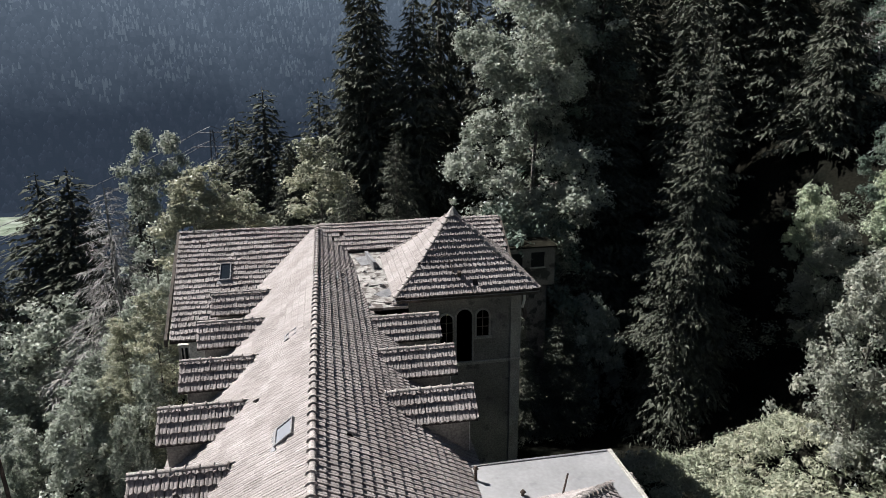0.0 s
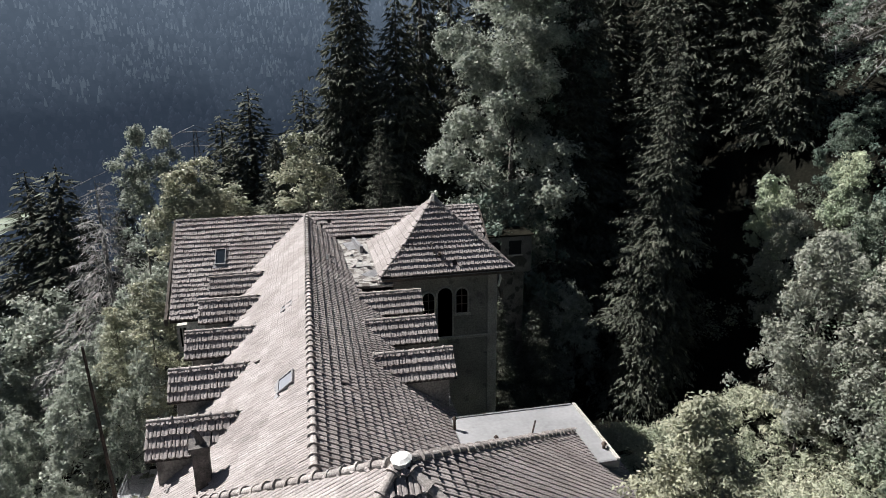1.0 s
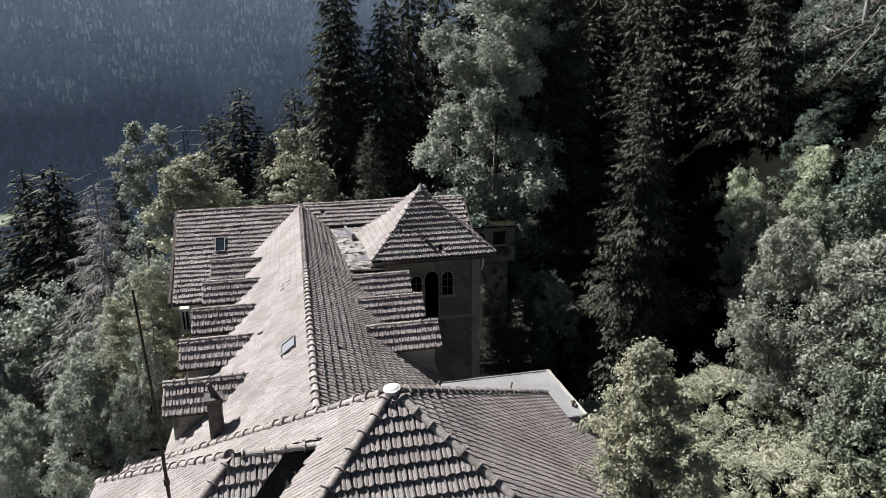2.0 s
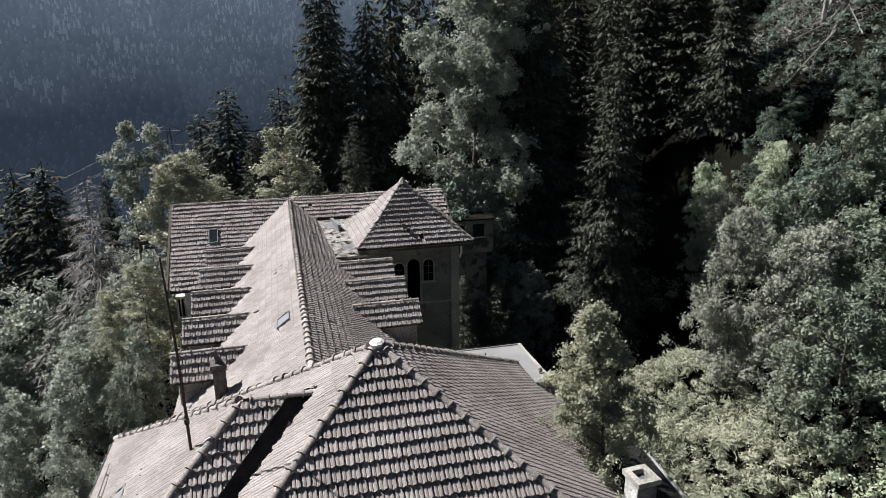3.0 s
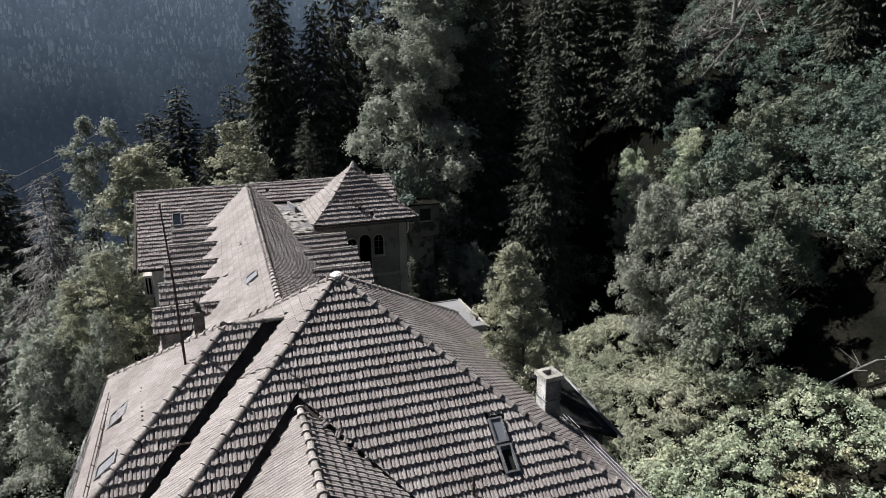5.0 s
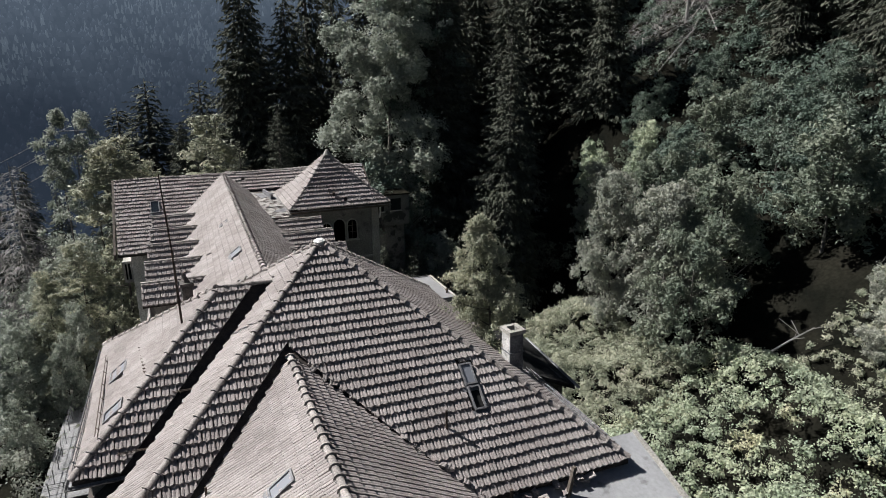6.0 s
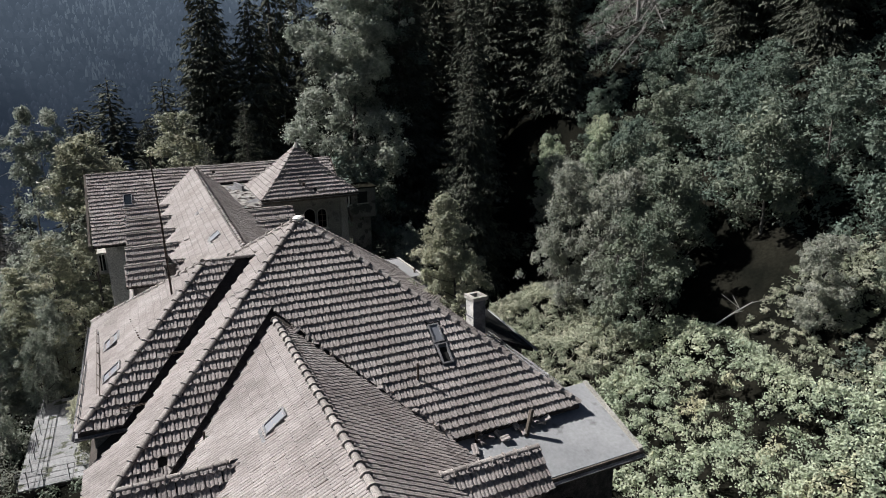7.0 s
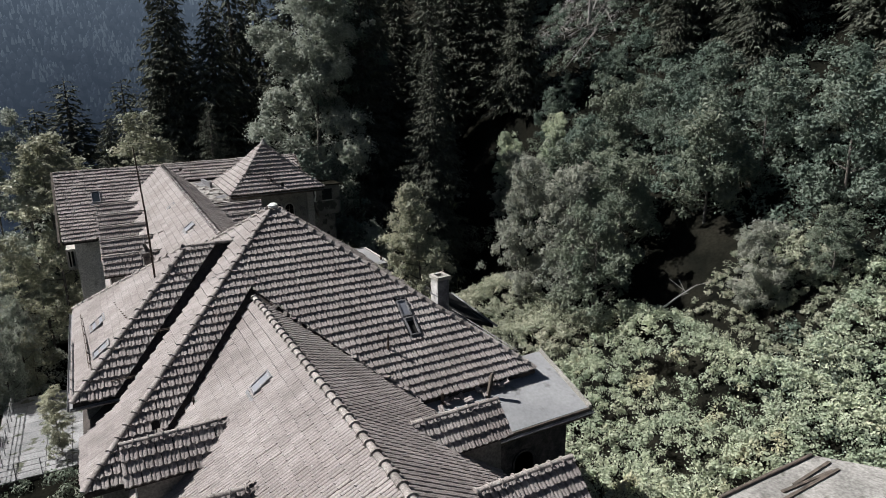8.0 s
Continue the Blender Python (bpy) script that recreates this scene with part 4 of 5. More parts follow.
# ---- plants ----
def unit(a):
    return a / (np.linalg.norm(a, axis=-1, keepdims=True) + 1e-9)


def leaf_mesh(centres, rng, size, narrow, facing, normals, corners=3, flat=0.6):
    """One small pointed leaf at each centre, lying across its facing direction, of three or four corners."""
    n = len(centres)
    facing = unit(facing)
    a = rng.normal(size=(n, 3))
    a[:, 2] *= flat
    a = unit(a - facing * (a * facing).sum(1, keepdims=True))
    b = np.cross(a, facing)
    s = (size * rng.uniform(0.6, 1.35, n))[:, None]
    droop = np.array((0, 0, -0.18)) * s
    w = b * s * narrow * 0.5
    if corners == 3:
        v = [centres - a * s * 0.5 - w, centres - a * s * 0.4 + w, centres + a * s * 0.5 + droop]
    else:
        v = [centres - a * s * 0.5, centres + w, centres + a * s * 0.5 + droop, centres - w]
    return np.stack(v, 1).reshape(-1, 3), np.arange(corners * n).reshape(-1, corners), np.repeat(unit(normals), corners, 0)


def clumps_of(centres, radii, per, rng, high=0.75, up=0.4, loose=0.3):
    """Leaves on the outside of rounded clumps: their places, and the ways that they face."""
    n = len(centres) * per
    d = unit(rng.normal(size=(n, 3)))
    d[:, 2] = np.where(d[:, 2] < -0.5, -d[:, 2], d[:, 2])
    r = np.repeat(radii, per)[:, None] * rng.uniform(0.2, 1.0, (n, 1)) ** 0.5 * (1 + 0.28 * rng.normal(size=(n, 1)))
    pts = np.repeat(centres, per, 0) + d * (1, 1, high) * r
    return pts, d, d * 0.8 + (0, 0, up) + rng.normal(size=(n, 3)) * loose


def sweep(bm, pts, radii, seg=6):
    """One unbroken tapered tube along a line of points."""
    rows = []
    for k, (p, r) in enumerate(zip(pts, radii)):
        way = (pts[min(k + 1, len(pts) - 1)] - pts[max(k - 1, 0)]).normalized()
        side = way.cross(Vector((0.31, 0.95, 0.05))).normalized()
        over = side.cross(way)
        rows.append([bm.verts.new(p + (side * math.cos(a) + over * math.sin(a)) * r) for a in (2 * math.pi * i / seg for i in range(seg))])
    for a, b in zip(rows, rows[1:]):
        for i in range(seg):
            bm.faces.new((a[i], a[(i + 1) % seg], b[(i + 1) % seg], b[i]))
    bm.faces.new(rows[0][::-1])
    bm.faces.new(rows[-1])


def limbs(owner, rng, height, spread, count, r):
    """A tapered, slightly bent trunk with limbs; gives back the limbs' ends."""
    joints, ends = [Vector((0, 0, -0.6))], []
    for k in range(7):
        joints.append(joints[-1] + Vector((rng.normal(0, 0.03), rng.normal(0, 0.03), 1)) * (height * 0.92 / 7))
    bm = bmesh.new()
    sweep(bm, joints, [r * (1 - k / 8) for k in range(8)], 7)
    part("trunk", bm, BARK, owner)
    for i in range(count):
        f = 0.22 + 0.72 * (i + rng.uniform(0, 1)) / count
        k = min(int(f * 7), 6)
        s = joints[k].lerp(joints[k + 1], f * 7 - k)
        a = i * 2.4 + rng.uniform(-0.5, 0.5)
        reach = spread * rng.uniform(0.5, 0.9) * (1.15 - 0.6 * f)
        e = s + Vector((math.cos(a) * reach, math.sin(a) * reach, reach * rng.uniform(0.25, 0.8)))
        m = s.lerp(e, 0.5) + Vector((0, 0, -0.06 * reach))
        rr = r * (1 - f) * 0.45 + 0.015
        bm = bmesh.new()
        sweep(bm, [s, m, e], [rr, rr * 0.7, 0.008], 5)
        part("limb", bm, BARK, owner)
        ends += [m, e]
    return ends


def broadleaf(name, label, at, height, spread, leaf, seed, low=0.15, lobes=22, per_lobe=7, per=90, size=0.15, narrow=0.7, taper=0.6, r=0.14, lobe_r=0.9, clump_r=0.42, corners=3, cone=False):
    """A broad-leaved tree: trunk, limbs, and a crown of leafy lobes with dark gaps between them."""
    rng = np.random.default_rng(seed)
    t = thing(name, label, "tree", "broad-leaved trees")
    ends = limbs(t, rng, height, spread, 12 if lobes > 24 else 8, r)

    def spot(inner):
        f = rng.uniform(low, 1.0)
        wide = spread * (1 - abs(f - 0.45) ** 1.6 * 2.0 * taper) * (0.85 + 0.3 * math.sin(seed + f * 19))
        if cone:
            wide = spread * (1.06 - f) ** 0.85 * rng.uniform(0.45, 1.2)
        a, q = rng.uniform(0, 2 * math.pi), math.sqrt(rng.uniform(inner, 1.0))
        wide = max(wide, 0.15 * spread) * (0.8 + 0.25 * math.sin(3 * a + seed) + 0.12 * math.sin(7 * a + 9 * f))
        return np.array((math.cos(a) * wide * q, math.sin(a) * wide * q, height * f))

    ls = np.array([np.array(e) for e in ends[1::2]] + [spot(0.3) for _ in range(lobes)])
    ls = np.repeat(ls, per_lobe, 0)
    away = unit(rng.normal(size=ls.shape) + (0, 0, 0.35))
    big = np.repeat(lobe_r * rng.uniform(0.55, 1.25, len(ls) // per_lobe), per_lobe)[:, None]
    cs = ls + away * big * rng.uniform(0.6, 1.0, (len(ls), 1)) * (1, 1, 0.75)
    out = unit((cs - (0, 0, height * 0.42)) * (1, 1, 0.5))
    stray = np.array([spot(0.7) * (1.08, 1.08, 1.0) for _ in range(lobes)])
    cs, away, out = np.concatenate([cs, stray]), np.concatenate([away, unit(stray - (0, 0, height * 0.4))]), np.concatenate([out, unit((stray - (0, 0, height * 0.42)) * (1, 1, 0.5))])
    rr = clump_r * rng.uniform(0.5, 1.3, len(cs))
    pts, d, facing = clumps_of(cs, rr, per, rng, 0.95, 0.28, 0.5)
    normals = np.repeat(out * 0.35 + away * 0.5, per, 0) + d * 0.5 + (0, 0, 0.12) + rng.normal(size=d.shape) * 0.1
    from_arrays("crown", *leaf_mesh(pts, rng, size, narrow, facing, normals, corners)[:2], leaf, t, normals=np.repeat(unit(normals), corners, 0))
    t.location = at
    return t


def spruce(label, at, height, spread, seed, material=NEEDLE, boughs=430, sprays=34, size=0.5, dead=False):
    """A spruce: straight trunk, and drooping boughs hung with many narrow sprays of needles."""
    rng = np.random.default_rng(seed)
    t = thing("spruce", label, "tree", "spruces")
    bm = bmesh.new()
    sweep(bm, [Vector((0, 0, -1.0)), Vector((0, 0, height * 0.6)), Vector((0, 0, height))], [0.014 * height, 0.008 * height, 0.01], 8)
    part("trunk", bm, DEADWOOD if dead else BARK, t)
    f = (np.arange(boughs) + rng.uniform(0, 1, boughs)) / boughs
    f = 1 - (1 - f) ** 0.8
    a = np.arange(boughs) * 2.39996 + rng.normal(0, 0.35, boughs)
    out = np.stack([np.cos(a), np.sin(a), np.zeros(boughs)], -1)
    tang = np.stack([-np.sin(a), np.cos(a), np.zeros(boughs)], -1)
    uneven = 0.85 + 0.2 * np.sin(2 * a + seed + 5 * f) + 0.14 * np.sin(f * 31 + seed)
    length = (spread * (1 - f) ** 0.78 * rng.uniform(0.6, 1.1, boughs) * uneven + 0.28)
    z0 = height * (0.05 + 0.94 * f)
    droop = 0.34 + 0.4 * (1 - f) + rng.normal(0, 0.07, boughs)

    def along(k, g):
        rise = length[k] * (0.14 * g - droop[k] * g ** 1.4 + 0.2 * g ** 3)
        return out[k] * (length[k] * g)[:, None] + np.stack([np.zeros(len(k)), np.zeros(len(k)), z0[k] + rise], -1)

    if dead:
        bm = bmesh.new()
        for k in range(boughs):
            p = along(np.array([k, k, k]), np.array([0.0, 0.5, 1.0]))
            sweep(bm, [Vector(q) for q in p], [0.03, 0.02, 0.006], 4)
        tagged(part("bough", bm, DEADWOOD, t), kind="stuff")
    count = np.maximum(5, sprays * length / (0.6 * spread)).astype(int)
    k = np.repeat(np.arange(boughs), count)
    n = len(k)
    g = rng.uniform(0.02 if not dead else 0.15, 1.0, n) ** 0.7
    sign = rng.choice((-1.0, 1.0), n)
    side = sign * rng.uniform(0, 1, n) * (0.06 + 0.21 * length[k] * np.sin(np.pi * np.minimum(0.95, 0.1 + 0.85 * g)) ** 0.8)
    inner = (rng.random(n) < 0.3) & (not dead)
    g, side = np.where(inner, g * 0.75, g), np.where(inner, side * 1.5, side)
    p = along(k, g) + tang[k] * side[:, None] - np.stack([np.zeros(n), np.zeros(n), np.abs(side) * rng.uniform(0.2, 0.7, n)], -1)
    ln = size * rng.uniform(0.5, 1.3, n) * (0.5 + 0.5 * (1 - f[k])) * np.where(inner, 2.0, 1.0)
    way = unit(out[k] * rng.uniform(0.1, 0.9, n)[:, None] + tang[k] * (sign * rng.uniform(0, 0.7, n))[:, None] - np.array((0, 0, 1)) * rng.uniform(0.15, 1.0, n)[:, None])
    across = unit(np.cross(way, rng.normal(size=(n, 3)) * 0.5 + (0, 0, 1))) * (ln * (0.2 if not dead else 0.045))[:, None]
    v = np.stack([p - across, p + across, p + way * ln[:, None]], 1)
    normals = out[k] * 0.6 + tang[k] * (sign * 0.2)[:, None] + (0, 0, 0.45) + (rng.normal(size=(boughs, 3)) * 0.3)[k] + rng.normal(size=(n, 3)) * 0.2
    face = np.cross(v[:, 1] - v[:, 0], v[:, 2] - v[:, 0])
    turn = (face * normals).sum(1) < 0
    v[turn] = v[turn][:, ::-1]
    from_arrays("foliage", v.reshape(-1, 3), np.arange(3 * n).reshape(-1, 3), DEADWOOD if dead else material, t, normals=np.repeat(unit(normals), 3, 0))
    t.location = at
    return t


def stand(x, y, sink=0.3):
    return Vector((x, y, float(ground_z(x, y)) - sink))


def set_out(first, rows, tall):
    """Copies of a tree: rows of x, y, the height of its top, and its width against its height."""
    rng = random.Random(len(rows) + int(tall * 10))
    for x, y, top, wide in rows:
        wide = wide * (1.22 if first.name.startswith("spruce") else 1.0)
        p = stand(x, y)
        s = (top - p.z) / tall
        first_s = first.scale
        copy_thing(first, Matrix.Translation(p) @ Matrix.Rotation(rng.uniform(0, 6.28), 4, "Z") @ Matrix.Diagonal((s * wide / first_s[0], s * wide / first_s[1], s / first_s[2], 1)))


def place_first(ob, x, y, top, wide, tall):
    p = stand(x, y)
    s = (top - p.z) / tall
    ob.location, ob.scale = p, (s * wide, s * wide, s)
    return ob


sp = spruce("tall dark green spruce on the hillside", (0, 0, 0), 26, 4.6, 5, boughs=520, sprays=60, size=0.46)
sr = spruce("tall dark spruce in the wood", (0, 0, 0), 26, 4.6, 9, boughs=370, sprays=40, size=0.54)
sq = spruce("dense dark spruce with drooping boughs", (0, 0, 0), 24, 4.9, 6, boughs=460, sprays=92, size=0.3)
dead = spruce("bare grey dead spruce with thin branches", (0, 0, 0), 17, 4.2, 7, dead=True, boughs=190, sprays=64, size=0.8)
SP = [(8.8, 57.5, 24.5, 1.1), (-29, 60, 2, 1.1), (-34, 58, -2, 1.1), (19, 47, 27, 1.1), (23, 51, 28, 1.1), (17, 57, 29, 1.1), (-2, 52, 13, 1.0)]
# those at (5.2, 41.3) and (2.0, 40.0) are added to shade the ground
SQ = [(11.6, 34.9, 4.2, 1.5), (14.3, 34.6, 4.4, 1.5), (20.5, 45.5, 25, 1.1), (5.2, 41.3, 14.5, 0.9), (2.0, 40.0, 12.0, 0.9), (-27, 47, -3, 1.0), (-24, 40, -2, 0.9), (-21.5, 34, -3, 0.8)]
SR = [(15.5, 66, 30, 0.95), (-5.3, 73, 16.2, 1.9), (-9, 78, 13, 1.7), (0.5, 70, 16, 1.8), (4, 66, 18, 1.6), (-22.4, 64, 9.6, 1.9), (-25.8, 66, 9.0, 1.8), (-19, 72, 7, 1.0), (-32, 66, 4, 1.1), (-38, 64, -1, 1.1), (-15, 66, 5.5, 1.0), (28, 46, 27, 1.0), (33, 50, 34, 1.0), (36, 47, 33, 1.0), (26, 57, 30, 1.1)]
SR_UPHILL = [(50, 38, 50, 0.9), (48, 30, 48, 0.9), (55, 24, 52, 0.9), (52, 48, 52, 1.0), (58, 42, 55, 1.0), (63, 34, 58, 1.0), (44, 59, 46, 1.0), (37, 62, 40, 1.0), (53, 60, 52, 1.0), (62, 54, 58, 1.0), (68, 45, 60, 1.0), (35, 40, 31, 0.9), (47, 22.5, 38, 1.0), (51, 16, 42, 1.0), (46.5, 12, 36, 1.0), (45, 29, 34, 0.8), (54, 9, 42, 1.0), (48, 5, 38, 1.0), (43.8, 20, 34, 0.8), (43.6, 8.0, 33, 0.8), (50, 26, 42, 1.0), (31, 61, 33, 1.1), (29.5, 67, 33, 1.1), (6.6, 66, 24, 1.0), (49, 35, 40, 0.7), (-34, 52, -4, 1.0)]
place_first(sp, 4.8, 59.4, 28.5, 1.2, 26)
place_first(sq, 21.6, 33.2, 20.0, 1.0, 24)
place_first(dead, -15.8, 52.4, 9.9, 1.4, 17)
set_out(sp, SP, 26)
set_out(sq, SQ, 24)
place_first(sr, 12.0, 63, 31, 1.0, 26)
set_out(sr, SR, 26)
set_out(sr, SR_UPHILL, 26)

poplar = broadleaf("poplar", "tall grey-green poplar in full leaf", (0, 0, 0), 26, 5.0, LEAF_SILVER, 11, 0.08, 125, 11, 76, 0.2, 0.7, 0.45, 0.3, 1.15, 0.55)
place_first(poplar, 14.9, 43.5, 25.2, 1.0, 26)
maple = broadleaf("maple", "tall dim broad-leaved tree among the spruces", (0, 0, 0), 26, 4.2, LEAF_BLUE, 21, 0.3, 40, 8, 70, 0.22, 0.7, 0.5, 0.25, 1.2, 0.55)
place_first(maple, 19.0, 47.0, 26.0, 0.95, 26)
birch = broadleaf("birch", "pale yellowing birch below the building", (0, 0, 0), 16, 2.1, LEAF_GOLD, 12, 0.16, 62, 6, 40, 0.175, 0.6, 0.55, 0.13, 0.55, 0.36)
birch["group"] = "birches"
place_first(birch, -6.2, 41.0, 12.2, 1.1, 16)
set_out(birch, [(-7.0, 39.6, 11.8, 1.15), (-9.7, 38.0, 5.5, 1.2), (0.2, 45.6, 13.2, 1.3), (-4.5, 44, 10, 1.3), (-12.5, 41, 3, 1.2)], 16)
set_out(birch, [(-7.7, 25.3, -0.6, 1.6), (-9.3, 35.6, -0.2, 1.2), (-12.2, 37.5, 1.5, 1.2)], 16)
slim = broadleaf("birch", "slender pale grey-green birch below the building", (0, 0, 0), 16, 1.45, LEAF_SILVER, 22, 0.22, 46, 6, 46, 0.165, 0.6, 0.45, 0.12, 0.5, 0.34)
slim["group"] = "birches"
place_first(slim, -8.4, 42.7, 14.0, 0.95, 16)
set_out(slim, [(-10.6, 43.6, 14.2, 0.95)], 16)
aspen = broadleaf("young_birch", "young grey-green birch rooted in the gutter of the roof", (0, 0, 0), 4.5, 1.7, LEAF_GOLD, 13, 0.04, 74, 6, 56, 0.085, 0.55, 0.6, 0.05, 0.3, 0.2, 4, True)
aspen.location, aspen.rotation_euler = (7.15, 6.75, 8.1), (0.0, radians(-6), 0.0)
bush_a = broadleaf("alder", "rounded grey-green alder on the slope", (0, 0, 0), 8.5, 2.9, LEAF_GREY, 14, 0.12, 26, 8, 76, 0.145, 0.75, 0.75, 0.12, 0.85, 0.4)
bush_b = broadleaf("alder", "deep green bushy alder on the slope", (0, 0, 0), 8.0, 3.1, LEAF_DEEP, 15, 0.08, 24, 8, 76, 0.15, 0.75, 0.75, 0.12, 0.9, 0.42)
place_first(bush_a, 23.9, 22.8, 9.8, 0.78, 8.5)
place_first(bush_b, 28.2, 17.6, 11.2, 1.0, 8.0)
A, B = [(25.0, 18.8, 9.6, 0.95), (28.2, 6.8, 8.2, 1.0), (27.5, 29.5, 9.5, 0.8)], [(29.3, 25.0, 11.4, 0.9), (31.0, 4.2, 9.5, 1.0)]
bush_c = broadleaf("alder", "deep green alder in the grove up the slope", (0, 0, 0), 8.0, 3.0, LEAF_BLUE, 16, 0.1, 20, 7, 54, 0.19, 0.75, 0.75, 0.12, 0.95, 0.48)
bush_d = broadleaf("alder", "grey-green alder in the grove up the slope", (0, 0, 0), 8.0, 2.8, LEAF_DEEP, 17, 0.1, 20, 7, 54, 0.19, 0.75, 0.75, 0.12, 0.95, 0.48)
bush_f = broadleaf("alder", "grey-green alder below the building", (0, 0, 0), 8.0, 2.8, LEAF_SILVER, 19, 0.1, 20, 7, 52, 0.21, 0.75, 0.75, 0.12, 0.95, 0.48)
bush_e = broadleaf("alder", "fresh yellow-green alder on the slope", (0, 0, 0), 8.0, 2.8, LEAF_FRESH, 18, 0.1, 26, 7, 60, 0.19, 0.75, 0.75, 0.12, 0.9, 0.45)
place_first(bush_e, 29.8, 34.0, 10.8, 0.8, 8.0)
set_out(bush_e, [(33.2, 31.5, 12.5, 0.8)], 8.0)
grove = random.Random(8)
C, D = [], []
G, H = [(-14, 36.5, 0.5, 1.0), (-20.5, 55.0, -1.0, 1.1), (-17.0, 47.0, -2.2, 1.0), (-11.0, 34.5, -0.2, 0.7), (-26, 52, -3, 1.1), (-23, 46, -5, 1.0), (-13, 45, 2.0, 0.9), (-19, 38.5, -4, 0.8)], [(-19.5, 42.0, -4.5, 1.1), (-15.5, 42.5, -1.5, 1.0), (-11.5, 47, 3.5, 1.0), (-24, 58, -2.5, 1.1), (-13.0, 30.0, -2.2, 0.8), (-17.5, 34, -3.5, 0.9), (-30, 45, -8, 1.0), (6, 41, 7, 0.9), (-1.5, 41, 5.5, 0.9), (17.5, 36, 3.5, 0.8), (-10, 36.5, 1.5, 0.7), (-16, 52, -1, 1.0)]
for gx in range(3):
    for gy in range(8):
        x, y = 31.4 + gx * 4.0 + grove.uniform(-1.0, 1.0), 1.0 + gy * 4.6 + grove.uniform(-1.2, 1.2) + (gx % 2) * 1.8
        if y > 33 - 0.1 * gx or (x < 34 and y < 8.5) or (x < 36 and y > 27.5) or (x < 33 and y < 13):
            continue
        row = (x, y, min(float(ground_z(x, y)) + grove.uniform(6.0, 9.5), 17.6 + grove.uniform(-1.8, 0.8)), grove.uniform(0.85, 1.15))
        (D if grove.random() < 0.5 else C).append(row)
set_out(bush_a, A, 8.5)
set_out(bush_b, B + [(24.4, 15.6, 8.4, 0.85)], 8.0)
place_first(bush_c, *C[0][:2], C[0][2], C[0][3], 8.0)
place_first(bush_f, *G[0], 8.0)
place_first(bush_d, *D[0][:2], D[0][2], D[0][3], 8.0)
set_out(bush_c, C[1:] + [(12.0, 40.3, 8.6, 0.9), (14.6, 40.2, 8.2, 0.9), (37.5, 35.5, 15.8, 1.0), (41.0, 34.5, 17.8, 1.0), (34.5, 33.8, 14.5, 0.9)], 8.0)
set_out(bush_f, G[1:] + H, 8.0)
set_out(bush_d, D[1:], 8.0)


def undergrowth(name, label, spans, material, size, density, height, seed, narrow=0.5, flat=0.5, lump=1.4):
    """Low plants over a stretch of ground, in uneven hummocks."""
    rng = np.random.default_rng(seed)
    vs = []
    for x0, x1, y0, y1 in spans:
        n = int((x1 - x0) * (y1 - y0) * density)
        x, y = rng.uniform(x0, x1, n), rng.uniform(y0, y1, n)
        hum = 0.5 + 0.28 * np.sin(x * lump + 1.3 * np.sin(y * 0.9)) + 0.28 * np.sin(y * lump * 1.15 + 1.7 * np.sin(x * 0.8)) + 0.2 * np.sin(x * 3.1 + y * 2.3)
        fade = np.clip(np.minimum(np.minimum(x - x0, x1 - x), np.minimum(y - y0, y1 - y)) / 1.5, 0.15, 1) + rng.normal(0, 0.1, n)
        keep = rng.random(n) < np.clip(fade * 1.3, 0.1, 1)
        z = ground_z(x, y) + height * np.clip(hum * fade, 0.05, 1.3) * np.sqrt(rng.uniform(0.25, 1.0, n))
        vs.append(np.stack([x, y, z], -1)[keep])
    vs = np.concatenate(vs)
    up = rng.normal(size=vs.shape) * 0.6 + (0, 0, 1)
    v, f, normals = leaf_mesh(vs, rng, size, narrow, up, up, 4, flat)
    ob = from_arrays(name, v, f, material, None)
    return tagged(ob, label, "undergrowth", kind="stuff")


def thicket(name, label, spans, material, size, density, radius, per, height, seed, narrow=0.6, corners=3, even=0.35):
    """Rounded mounds of leaves side by side over a stretch of ground."""
    rng = np.random.default_rng(seed)
    cs = []
    for x0, x1, y0, y1 in spans:
        n = int((x1 - x0) * (y1 - y0) * density)
        x, y = rng.uniform(x0, x1, n), rng.uniform(y0, y1, n)
        swell = 0.55 + 0.3 * np.sin(x * 0.9 + 1.3 * np.sin(y * 0.5)) + 0.3 * np.sin(y * 0.8 + 1.7 * np.sin(x * 0.6))
        fade = np.clip(np.minimum(np.minimum(x - x0, x1 - x), np.minimum(y - y0, y1 - y)) / 1.2, 0.2, 1)
        cs.append(np.stack([x, y, ground_z(x, y) + height * np.clip(even + (1 - even) * swell, 0.15, 1.2) * fade - np.abs(rng.normal(0, 0.22, n))], -1))
    cs = np.concatenate(cs)
    pts, d, facing = clumps_of(cs, rng.uniform(*radius, len(cs)), per, rng, 0.85, 0.2, 0.45)
    v, f, normals = leaf_mesh(pts, rng, size, narrow, facing, d + (0, 0, 0.3) + rng.normal(size=d.shape) * 0.12, corners)
    return tagged(from_arrays(name, v, f, material, None, normals=normals), label, "undergrowth", kind="stuff")


thicket("knotweed", "dense yellow-green knotweed thicket", [(10.5, 26.5, -3.0, 15.0), (19, 32, -9, 3)], LEAF_FRESH, 0.12, 5.6, (0.24, 0.46), 54, 2.5, 31, 0.72, 4, 0.72)
thicket("meadow_scrub", "pale tangled grass and scrub on the slope", [(13, 24.8, 14, 28)], GRASS, 0.21, 6.5, (0.25, 0.55), 90, 2.4, 32, 0.3, 3, 0.55)
